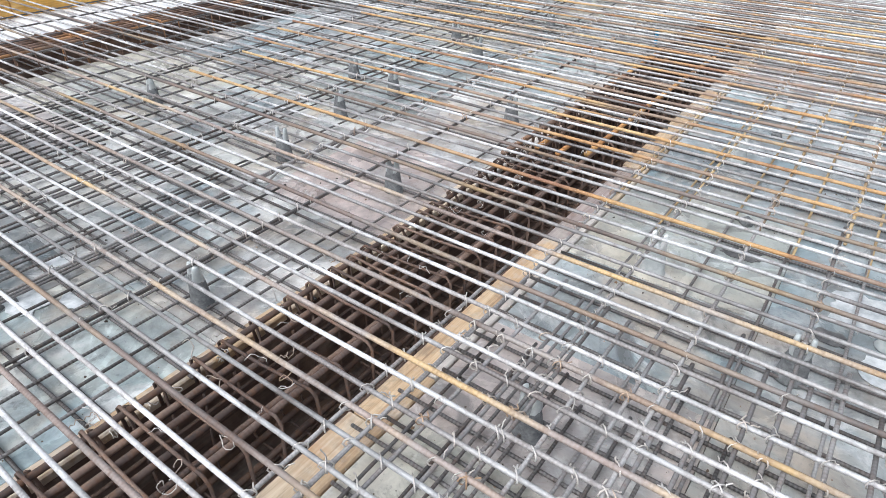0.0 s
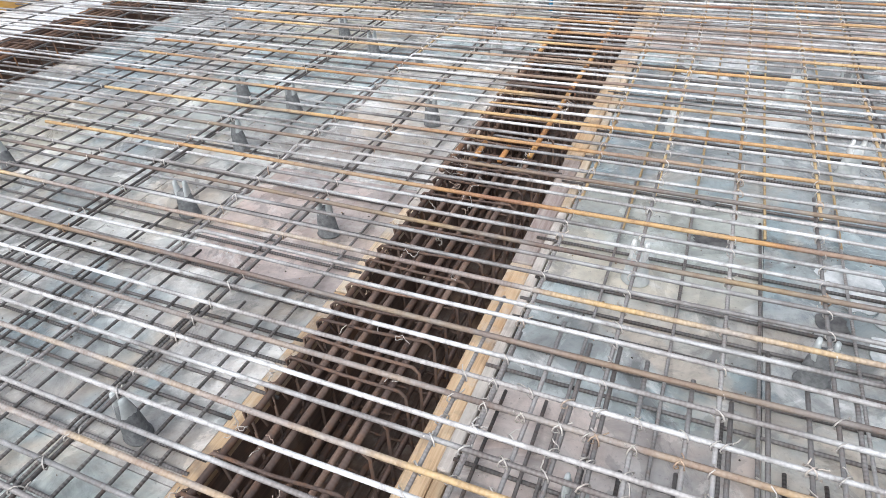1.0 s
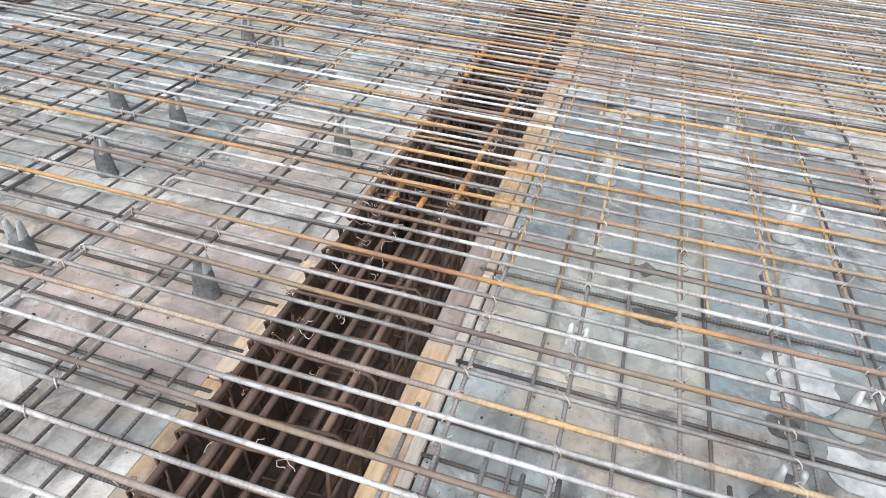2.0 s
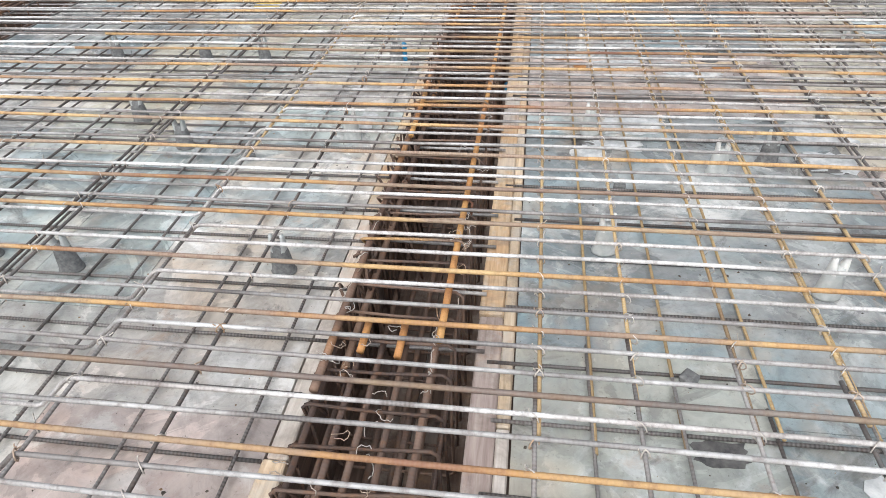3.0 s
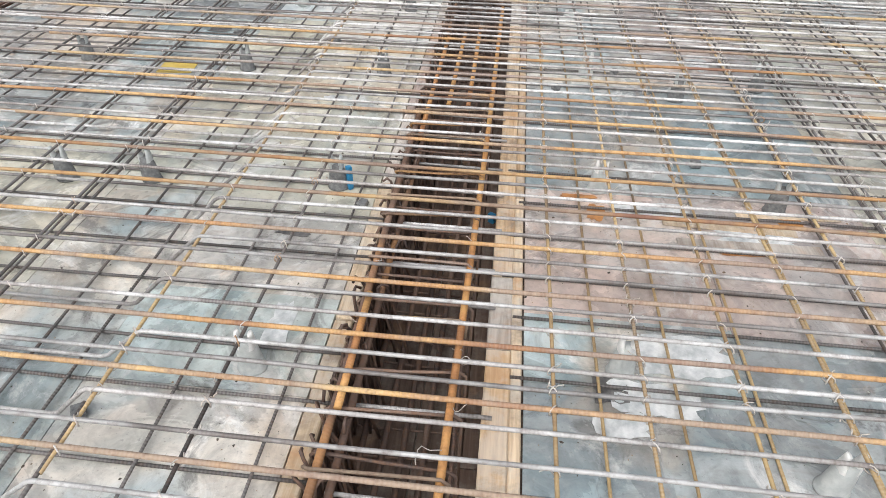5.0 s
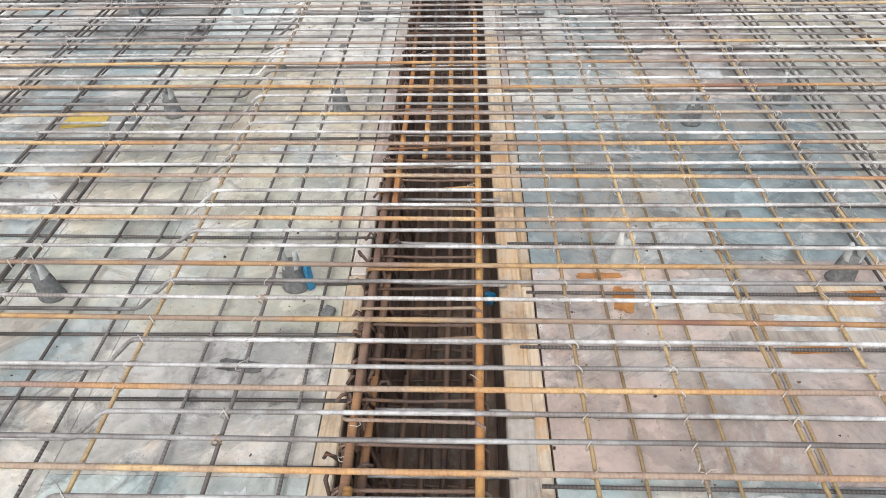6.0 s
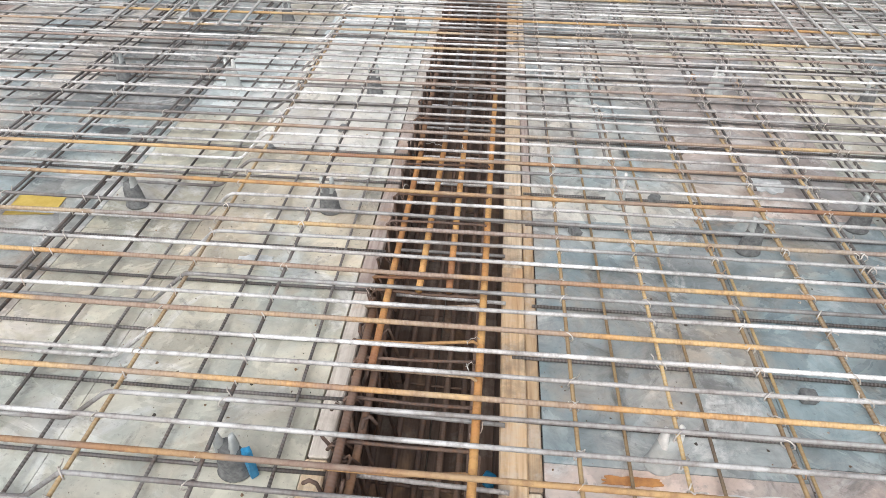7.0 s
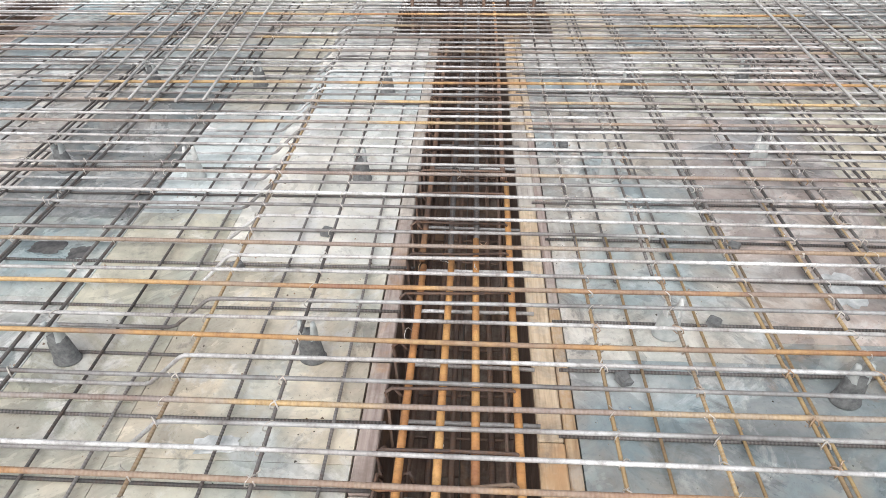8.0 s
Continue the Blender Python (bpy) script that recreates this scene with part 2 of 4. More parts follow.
PATCH_BLACK = plain_material("ragged_patch_black", (0.05, 0.05, 0.052), (0.17, 0.165, 0.16), 0.4, 24)


def crumb_material():
    m = Nodes("crumbs_of_concrete_and_rust")
    island = m.n.new("ShaderNodeNewGeometry").outputs["Random Per Island"]
    return m.done(m.ramp(island, (0.0, (0.05, 0.045, 0.04)), (0.45, (0.13, 0.10, 0.08)), (0.75, (0.30, 0.19, 0.11)), (1.0, (0.55, 0.53, 0.50))), 0.85)


CRUMB = crumb_material()
DECK_WHITE = plain_material("deck_sheet_white", (0.84, 0.845, 0.85), (0.94, 0.94, 0.94), 0.5, 5)
SOIL = plain_material("concrete_floor_below", (0.20, 0.19, 0.175), (0.33, 0.32, 0.30), 0.9, 3)

# ---------------------------------------------------------------- mesh helpers


def mesh_of(name, verts, faces, material, smooth=False):
    me = bpy.data.meshes.new(name)
    me.from_pydata(verts, [], faces)
    me.materials.append(material)
    if smooth:
        me.shade_smooth()
    me.update()
    return me


def tube(points, r, sides=8, verts=None, faces=None, caps=True):
    """A round bar along points, added to verts and faces."""
    verts = [] if verts is None else verts
    faces = [] if faces is None else faces
    base = len(verts)
    pts = [Vector(p) for p in points]
    up = Vector((0.03, 0.02, 1.0)).normalized()
    for i, p in enumerate(pts):
        d = (pts[min(i + 1, len(pts) - 1)] - pts[max(i - 1, 0)]).normalized()
        if abs(d.dot(up)) > 0.95:
            up = Vector((1.0, 0.1, 0.05)).normalized()
        a = d.cross(up).normalized()
        b = a.cross(d).normalized()
        up = b
        for s in range(sides):
            w = 2 * math.pi * s / sides
            verts.append(tuple(p + r * (math.cos(w) * a + math.sin(w) * b)))
    for i in range(len(pts) - 1):
        for s in range(sides):
            q = (s + 1) % sides
            faces.append((base + i * sides + s, base + i * sides + q, base + (i + 1) * sides + q, base + (i + 1) * sides + s))
    if caps:
        faces.append(tuple(base + s for s in range(sides))[::-1])
        faces.append(tuple(base + (len(pts) - 1) * sides + s for s in range(sides)))
    return verts, faces


def box_bm(x0, x1, y0, y1, z0, z1, bevel=0.0):
    bm = bmesh.new()
    bmesh.ops.create_cube(bm, size=1)
    for v in bm.verts:
        v.co = ((x0 + x1) / 2 + v.co.x * (x1 - x0), (y0 + y1) / 2 + v.co.y * (y1 - y0), (z0 + z1) / 2 + v.co.z * (z1 - z0))
    if bevel:
        bmesh.ops.bevel(bm, geom=bm.edges[:], offset=bevel, segments=1, affect="EDGES")
    return bm


def part(name, bm, material, parent=None, label=""):
    """Links a bmesh as one mesh object, under a thing or a part."""
    me = bpy.data.meshes.new(name)
    bm.to_mesh(me)
    bm.free()
    me.materials.append(material)
    ob = new(name, me)
    if parent:
        ob.parent = parent
    return tagged(ob, label)


def centred_box(name, x0, x1, y0, y1, z0, z1, material, bevel=0.004, parent=None):
    """A box whose origin lies at its own middle."""
    hx, hy, hz = (x1 - x0) / 2, (y1 - y0) / 2, (z1 - z0) / 2
    ob = part(name, box_bm(-hx, hx, -hy, hy, -hz, hz, bevel), material, parent)
    ob.location = ((x0 + x1) / 2, (y0 + y1) / 2, (z0 + z1) / 2)
    return ob


# ---------------------------------------------------------------- plan
TRENCH = 0.25            # half the width of the beam trench
DEPTH = -0.46            # its bottom
FAR = 11.0               # where the trench opens into the column head
TOP = 0.185              # middle height of the crosswise bars of the upper mat
Y0, Y1, XE = -1.6, 16.0, 8.6
SIDE0, SIDE1 = -4.28, -3.68    # the next trench

rng = random.Random(7)

# ---------------------------------------------------------------- deck
ground = tagged(part("ground", box_bm(-60, 60, -60, 60, -3.4, -3.3), SOIL), "grey concrete floor of the storey below the deck", "ground", kind="structure")

floor = tagged(new("floor"), "wet grey formwork deck of butted panels", "floor", kind="structure")


def panel(x0, x1, y0, y1, material):
    g = 0.0009
    z = rng.uniform(-0.002, 0.0005)
    ob = centred_box("panel", x0 + g, x1 - g, y0 + g, y1 - g, -0.022 + z, z, material, 0.0007, floor)
    return ob


def panel_column(x0, x1, cuts, tones, y_from=Y0, y_to=Y1):
    """Panels between the cuts along y, each with its own worn tone."""
    edges = [y_from] + [c for c in cuts if y_from < c < y_to] + [y_to]
    for a, b in zip(edges, edges[1:]):
        mid = (a + b) / 2
        tone = [m for lim, m in tones if mid < lim]
        panel(x0, x1, a, b, tone[0] if tone else rng.choice(FREE))


FREE = (DECK_PALE, DECK_BLUE, DECK_MAUVE, DECK_PALE, DECK_TEAL, DECK_BEIGE)
EAST, WEST = 0.374, 0.318
east_near = ((1.6, DECK_TEAL), (2.05, DECK_BEIGE), (2.55, DECK_MAUVE), (3.1, DECK_BLUE), (3.85, DECK_BEIGE), (4.9, DECK_BLUE), (5.3, DECK_BLUE), (5.62, DECK_TEAL), (6.45, DECK_MAUVE), (7.65, DECK_BLUE), (8.6, DECK_PALE))
east_next = ((2.2, DECK_BEIGE), (3.6, DECK_BLUE), (4.75, DECK_BLUE), (5.6, DECK_BLUE), (6.5, DECK_MAUVE), (7.75, DECK_BLUE), (8.9, DECK_MAUVE))
west_near = ((1.9, DECK_TEAL), (2.7, DECK_PALE), (3.5, DECK_MAUVE), (4.4, DECK_PALE), (5.15, DECK_PALE), (5.6, DECK_TEAL), (6.1, DECK_PALE), (7.2, DECK_BEIGE), (8.15, DECK_BEIGE), (9.3, DECK_CHALK), (10.3, DECK_CHALK))
west_next = ((1.85, DECK_SLATE), (2.6, DECK_PALE), (3.9, DECK_PALE), (5.2, DECK_TEAL), (6.2, DECK_PALE), (7.4, DECK_BEIGE), (8.5, DECK_BEIGE), (9.75, DECK_CHALK))
west_third = ((1.9, DECK_SLATE), (3.6, DECK_PALE), (5.0, DECK_TEAL), (6.6, DECK_BEIGE), (7.9, DECK_PALE), (8.45, DECK_TEAL), (9.9, DECK_SLATE))
even = [1.2 * i for i in range(-2, 15)]
for side, edge, tables in ((1, EAST, (east_near, east_next)), (-1, WEST, (west_near, west_next, west_third))):
    for i in range(4):
        widths = (0.75, 0.75, 0.75, 0.75) if side > 0 else (0.75, 0.48, 0.75, 1.352)
        a, b = edge + sum(widths[:i]), edge + sum(widths[:i + 1])
        x0, x1 = (a, b) if side > 0 else (-b, -a)
        tones = tables[i] if i < len(tables) else ()
        cuts = [lim for lim, m in tones] + [c for c in even if c > 9.0] if tones else [c + rng.uniform(0, 0.8) for c in even]
        if i == 0:
            panel_column(x0, x1, cuts, tones, Y0, FAR)
            hx = 0.642 - edge
            panel_column(x0 + (hx if side > 0 else 0), x1 - (0 if side > 0 else hx), (), (), FAR, FAR + 1.25)
            panel_column(x0, x1, cuts, (), FAR + 1.25, Y1)
        else:
            panel_column(x0, x1, cuts, tones)
wide = [2.44 * i for i in range(-1, 8)]
for i in range(4):
    panel_column(EAST + 3 + i * 1.3, EAST + 4.3 + i * 1.3, [c + i * 0.6 for c in wide], ())
panel_column(SIDE0 - 0.10, SIDE0, wide, ((20, DECK_MAUVE),))
panel_column(SIDE0 - 1.35, SIDE0 - 0.10, wide, ((20, DECK_WHITE),))
panel_column(SIDE0 - 2.5, SIDE0 - 1.35, wide, ())
panel_column(SIDE0 - 4.6, SIDE0 - 2.5, wide, ())

joists = bmesh.new()
for x0, x1, y0, y1 in ((-XE, SIDE0 - 0.03, Y0, Y1), (SIDE1 + 0.03, -0.64, Y0, Y1), (-0.64, -0.28, Y0, FAR - 0.03), (0.28, 0.64, Y0, FAR - 0.03), (0.64, 8.5, Y0, Y1), (-0.64, 0.64, FAR + 1.25, Y1)):
    b = box_bm(x0, x1, y0, y1, -0.07, -0.026)
    tmp = bpy.data.meshes.new("tmp")
    b.to_mesh(tmp)
    b.free()
    joists.from_mesh(tmp)
    bpy.data.meshes.remove(tmp)
tagged(part("deck_support", joists, PLY_BROWN), "brown timber layer carrying the deck panels", "formwork", kind="structure")

# trench walls and bottom
for name, x0, x1, y0, y1 in (("trench_wall_east", TRENCH, TRENCH + 0.022, Y0, FAR), ("trench_wall_west", -TRENCH - 0.022, -TRENCH, Y0, FAR),
                             ("column_wall_east", 0.62, 0.64, FAR, FAR + 1.25), ("column_wall_west", -0.64, -0.62, FAR, FAR + 1.25),
                             ("side_trench_wall_east", SIDE1, SIDE1 + 0.022, Y0, Y1), ("side_trench_wall_west", SIDE0 - 0.022, SIDE0, Y0, Y1)):
    tagged(centred_box(name, x0, x1, y0, y1, DEPTH - 0.02, -0.026, PLY_BROWN, 0.002), "dark brown plywood side form of a beam trench", "formwork", kind="structure")
for name, x0, x1, y0, y1 in (("column_wall_north", -0.62, 0.62, FAR + 1.23, FAR + 1.25), ("column_wall_south_east", TRENCH + 0.022, 0.62, FAR, FAR + 0.02), ("column_wall_south_west", -0.62, -TRENCH - 0.022, FAR, FAR + 0.02)):
    tagged(centred_box(name, x0, x1, y0, y1, DEPTH - 0.02, -0.026, PLY_BROWN, 0.002), "dark brown plywood side form of the column head", "formwork", kind="structure")
soffit = tagged(new("trench_bottom"), "brown board bottom of the beam trench", "formwork", kind="structure")
for i in range(4):
    x0 = -TRENCH + i * 0.125
    y = Y0 - rng.uniform(0, 2)
    while y < FAR:
        a, b = max(y, Y0), min(y + 2.4, FAR)
        centred_box("board", x0 + 0.002, x0 + 0.123, a + 0.002, b - 0.002, DEPTH - 0.02, DEPTH + rng.uniform(-0.003, 0.003), PLY_BROWN, 0.003, soffit)
        y += 2.4
tagged(part("side_trench_bottom", box_bm(SIDE0, SIDE1, Y0, Y1, -0.22, -0.20), PLANK_MAUVE), "weathered board bottom of a shallow second trench", "formwork", kind="structure")
tagged(part("column_bottom", box_bm(-0.62, 0.62, FAR + 0.02, FAR + 1.23, DEPTH - 0.02, DEPTH), PLY_BROWN), "brown board bottom of the column head", "formwork", kind="structure")


def edge_plank(x0, x1, y0, y1, top, material, label):
    ob = centred_box("timber_plank", x0, x1, y0, y1, -0.026, top, material, 0.005)
    ob.rotation_euler = (0, rng.uniform(-0.01, 0.01), rng.uniform(-0.0025, 0.0025))
    return tagged(ob, label, "plank", "planks along the trench edges")


for x0, x1, cuts, woods, label in (
        (TRENCH - 0.006, 0.328, (Y0, 0.9, 1.95, 3.13, 3.98, 5.42, 5.80, 7.3, 8.6, 9.7, FAR), (PLANK_GREY, PLANK, PLANK_RUSTY, PLANK_MAUVE, PLANK_RUSTY, PLANK_GREY, PLANK_RUSTY, PLANK, PLANK_GREY, PLANK_RUSTY), "stained sawn timber plank edging the beam trench"),
        (0.332, 0.369, (Y0, 0.7, 2.2, 3.52, 4.86, 6.35, 7.9, 9.3, FAR), (PLANK_MAUVE, PLANK_RUSTY, PLANK_GREY, PLANK, PLANK, PLANK_RUSTY, PLANK_MAUVE, PLANK), "narrow stained timber batten beside the trench plank"),
        (-0.313, -TRENCH + 0.004, (Y0, 0.6, 1.6, 2.75, 3.35, 4.6, 5.5, 6.4, 7.1, 8.5, 9.9, FAR), (PLANK_RUSTY, PLANK_RUSTY, PLANK_RUSTY, PLANK, PLANK_GREY, PLANK, PLANK, PLANK_GREY, PLANK_MAUVE, PLANK_GREY, PLANK_GREY), "weathered timber plank edging the beam trench")):
    for a, b, wood in zip(cuts, cuts[1:], woods):
        edge_plank(x0 + rng.uniform(-0.003, 0.003), x1 + rng.uniform(-0.003, 0.002), a + 0.003, b - 0.003, rng.uniform(0.004, 0.012), wood, label)

for a, b in ((1.2, 3.55), (3.56, 6.1), (6.11, 9.0)):
    tagged(centred_box("formwork_board", -5.62, -5.56, a, b, 0.0, 0.26, TIMBER_YELLOW, 0.006), "yellow formwork edge board standing on the deck", "board", "yellow edge boards")

# ---------------------------------------------------------------- reinforcing bars


def straight_points(length, step, bow, sag, seed):
    r = random.Random(seed)
    n = max(2, int(length / step))
    p1, p2, f1, f2 = r.uniform(0, 6), r.uniform(0, 6), r.uniform(0.6, 1.3), r.uniform(1.5, 2.8)
    out = []
    for i in range(n + 1):
        x = -length / 2 + length * i / n
        out.append((x, bow * (math.sin(f1 * x + p1) + 0.5 * math.sin(f2 * x + p2)), sag * math.sin(f2 * 1.7 * x + p1)))
    return out


def bar_meshes(name, length, radius, material, count, bow=0.006, sag=0.0015, step=0.3):
    made = []
    for i in range(count):
        v, f = tube(straight_points(length, step, bow, sag, name + str(i)), radius)
        made.append(mesh_of(name, v, f, material, True))
    return made


def crank_meshes(name, radius, material, count):
    """A bar that lies low, climbs at a crank and goes on high: ends at -5.2 and 8.2 from the crank's head."""
    made = []
    for i in range(count):
        r = random.Random(90 + i)
        low = -(TOP - 0.034)
        foot = r.uniform(0.15, 0.19)
        pts = [(-5.2 + k * 0.4, r.uniform(-0.003, 0.003), low) for k in range(12)]
        pts += [(-foot - 0.10, 0, low), (-foot - 0.02, 0, low + 0.001), (-foot + 0.008, 0, low + 0.012), (-0.022, 0, -0.014), (0.0, 0, -0.002), (0.03, 0, 0)]
        p = r.uniform(0, 6)
        pts += [(0.03 + k * 0.33, 0.006 * (math.sin(k * 0.33 + p) - math.sin(p)), 0) for k in range(1, 25)]
        v, f = tube(pts, radius)
        made.append(mesh_of(name, v, f, material, True))
    return made


def lay(name, me, x, y, z, turn, label, group, roll=0.0):
    ob = new(name, me)
    ob.matrix_basis = pose(x, y, z, roll, 0, turn)
    return tagged(ob, label, "rebar", group)


R_TOP = 0.0073
R_RUST = 0.0086
orange = bar_meshes("reinforcing_bar", 5.3, R_RUST, REBAR_RUST, 6)
lap_grey = bar_meshes("lapping_bar", 5.4, R_TOP, REBAR_GREY, 5)
mixed = bar_meshes("reinforcing_bar", 15.6, R_RUST, REBAR_MIXED, 6)
straight_grey = bar_meshes("reinforcing_bar", 15.6, R_TOP, REBAR_GREY, 6)
cranked = crank_meshes("cranked_bar", R_TOP, REBAR_GREY, 5)
low_dark_w = bar_meshes("bottom_bar", 7.6, 0.0062, REBAR_LOW_SHADED, 4, 0.005, 0.0)
low_dark_e = bar_meshes("bottom_bar", 7.8, 0.0062, REBAR_LOW_SHADED, 4, 0.005, 0.0)

# rows of the orange bars along the trench; the rest goes on at an even pace
row_at = {-7: 2.086, -6: 2.312, -5: 2.559, 0: 3.743, 1: 4.001, 2: 4.284, 3: 4.522, 4: 4.782, 5: 5.063, 6: 5.274, 7: 5.529, 8: 5.77, 9: 6.022,
          10: 6.274, 11: 6.52, 12: 6.784, 13: 7.03, 14: 7.275, 15: 7.537, 16: 7.793, 17: 8.044, 18: 8.313}
known = sorted(row_at)


def row(k):
    if k < known[0]:
        return row_at[known[0]] + (k - known[0]) * 0.236
    if k > known[-1]:
        return row_at[known[-1]] + (k - known[-1]) * 0.262
    a = max(i for i in known if i <= k)
    b = min(i for i in known if i >= k)
    return row_at[a] if a == b else row_at[a] + (row_at[b] - row_at[a]) * (k - a) / (b - a)


crosswise = []        # heights of the upper crosswise bars, for the ties
for k in range(-21, 45):
    ya, yb = row(k), row(k + 1)
    yo = ya
    dice = rng.random()
    if 0 <= k <= 16:
        meshes = orange if dice < 0.85 else mixed
    elif k < 0:
        meshes = mixed if k < -4 or dice < 0.7 else orange
    else:
        meshes = mixed if dice < 0.55 else (orange if dice < 0.72 else straight_grey)
    if meshes is orange:
        for side in (-1, 1):
            lay("lapping_bar", rng.choice(lap_grey), side * (5.05 + rng.uniform(-0.25, 0.25)), yo + 0.018, TOP, rng.uniform(-0.10, 0.10), "grey ribbed steel bar lapping a rusted bar", "upper crosswise bars")
    lay("reinforcing_bar", rng.choice(meshes), rng.uniform(-0.3, 0.3), yo, TOP + (0 if meshes is straight_grey else R_RUST - R_TOP), rng.uniform(-0.10, 0.10), {id(orange): "orange rusted ribbed steel bar across the upper mat", id(mixed): "partly rusted ribbed steel bar across the upper mat"}.get(id(meshes), "grey ribbed steel bar across the upper mat"), "upper crosswise bars")
    y1 = ya + (yb - ya) * 0.345 + rng.uniform(-0.009, 0.009)
    lay("reinforcing_bar", rng.choice(straight_grey), rng.uniform(-0.3, 0.3), y1, TOP, rng.uniform(-0.14, 0.14), "grey ribbed steel bar across the upper mat", "upper crosswise bars", rng.uniform(0, 360))
    y2 = ya + (yb - ya) * 0.675 + rng.uniform(-0.009, 0.009)
    if k > -6:
        lay("cranked_bar", rng.choice(cranked), -0.87 + rng.uniform(-0.025, 0.025), y2, TOP, rng.uniform(-0.12, 0.12), "grey steel bar cranked down from upper to lower mat", "cranked crosswise bars")
    else:
        lay("reinforcing_bar", rng.choice(straight_grey), 0, y2, TOP, rng.uniform(-0.14, 0.14), "grey ribbed steel bar across the upper mat", "upper crosswise bars")
    crosswise += [yo, y1, y2]
    yl = ya + 0.07 + rng.uniform(-0.02, 0.02)
    lay("bottom_bar", rng.choice(low_dark_w), -3.8 + (-0.20 if k >= 0 else -0.27) + rng.uniform(-0.05, 0.02), yl, 0.0105, rng.uniform(-0.12, 0.12), "ribbed steel bar on the deck, shade in its dark tone, ending over the trench", "lower crosswise bars")
    lay("bottom_bar", rng.choice(low_dark_e), 3.9 + 0.31 + rng.uniform(-0.03, 0.05), yl - 0.035 + rng.uniform(-0.012, 0.012), 0.0105, rng.uniform(-0.12, 0.12), "ribbed steel bar on the deck, shade in its dark tone, starting over the trench", "lower crosswise bars")

# lengthwise bars
R_LONG = 0.0063
R_BOTTOM = 0.0056
Z_BOTTOM = 0.0105 + 0.0062 + R_BOTTOM
ZL = TOP - R_TOP - R_LONG
long_grey = bar_meshes("lengthwise_bar", 17.4, R_LONG, REBAR_DARK_SHADED, 3, 0.005)
low_long = bar_meshes("lengthwise_bar", 17.4, R_BOTTOM, REBAR_DARK_SHADED, 3, 0.005, 0.0)
upper_long = []
piece = {}
for name, radius in (("upper", R_LONG), ("lower", R_BOTTOM)):
    piece[name] = (bar_meshes("lengthwise_bar", 5.4, radius, REBAR_MID, 2, 0.004), bar_meshes("lengthwise_bar", 4.9, radius, REBAR_YELLOW, 3, 0.004), bar_meshes("lengthwise_bar", 8.3, radius, REBAR_DARK_SHADED, 2, 0.004))


def lapped_run(name, x, z, group, layer, later=0.0):
    """Three bars in one line, lapped side by side: dark, yellow-rusted, dark."""
    for me, y, dx, tone in zip(piece[name], (1.05 + later, 5.98 + later, 12.2), (0.0, 0.013, 0.0), ("dark", "yellow-rusted", "dark")):
        ob = lay("lengthwise_bar", rng.choice(me), x + dx, y + rng.uniform(-0.15, 0.15), z, 90 + rng.uniform(-0.15, 0.15), tone + " lapped steel bar " + layer, group)
        if name == "upper":
            upper_long.append((x + dx, ob, y - 2.4 if y < 10 else 8.3, y + 2.4 if y < 10 else 16))


for x, yellow in ((0.43, 1), (0.70, 1), (0.985, 1), (1.255, 1), (1.50, 1), (1.77, 0), (2.04, 0), (2.31, 1), (2.58, 0), (2.86, 0), (3.15, 0), (3.45, 0), (3.8, 0), (4.2, 0), (4.6, 0), (5.1, 0),
                  (-0.535, 0), (-0.88, 1), (-1.40, 0), (-1.465, 0), (-1.80, 0), (-2.12, 0), (-2.48, 0), (-2.8, 0), (-3.2, 0), (-3.6, 0), (-4.0, 0), (-4.4, 0), (-4.8, 0)):
    if yellow:
        lapped_run("upper", x, ZL, "upper lengthwise bars", "under the upper crosswise bars", 1.15 if x < 0 else 0.0)
    else:
        ob = lay("lengthwise_bar", rng.choice(long_grey), x, 7.0, ZL, 90 + rng.uniform(-0.12, 0.12), "dark steel bar under the upper crosswise bars", "upper lengthwise bars")
        upper_long.append((x, ob, -2, 16))
for x, yellow in ((0.60, 1), (0.85, 1), (1.11, 1), (1.375, 1), (1.63, 0), (1.9, 0), (2.17, 0), (2.45, 0), (2.75, 0), (3.1, 0), (3.6, 0), (4.1, 0), (-0.395, 0), (-0.735, 0), (-1.11, 0), (-1.28, 0), (-1.62, 0), (-1.97, 0), (-2.3, 0), (-2.65, 0), (-3.0, 0)):
    if yellow:
        lapped_run("lower", x, Z_BOTTOM, "lower lengthwise bars", "lying over the bottom bars")
    else:
        lay("lengthwise_bar", rng.choice(low_long), x, 7.0, Z_BOTTOM, 90 + rng.uniform(-0.15, 0.15), "thin steel bar with shade in its dark tone, over the bottom bars", "lower lengthwise bars")
# close-set short bars where the walk begins
lapped = []
short_top = bar_meshes("lengthwise_bar", 4.0, R_LONG, REBAR_MID, 3, 0.004)
short_low = bar_meshes("lengthwise_bar", 4.2, R_BOTTOM, REBAR_DARK_SHADED, 3, 0.005, 0.0)
for i in range(15):
    x = 0.34 + i * 0.094 + rng.uniform(-0.012, 0.012)
    ob = lay("lengthwise_bar", rng.choice(short_top), x, 0.66 + rng.uniform(-0.12, 0.12), ZL, 90 + rng.uniform(-0.4, 0.4), "short dark bar lapped between the upper lengthwise bars", "short lapping bars")
    lapped.append((x, ob, -2, 2.45))
long_lap = bar_meshes("lengthwise_bar", 4.6, R_LONG, REBAR_DARK_SHADED, 3, 0.004)
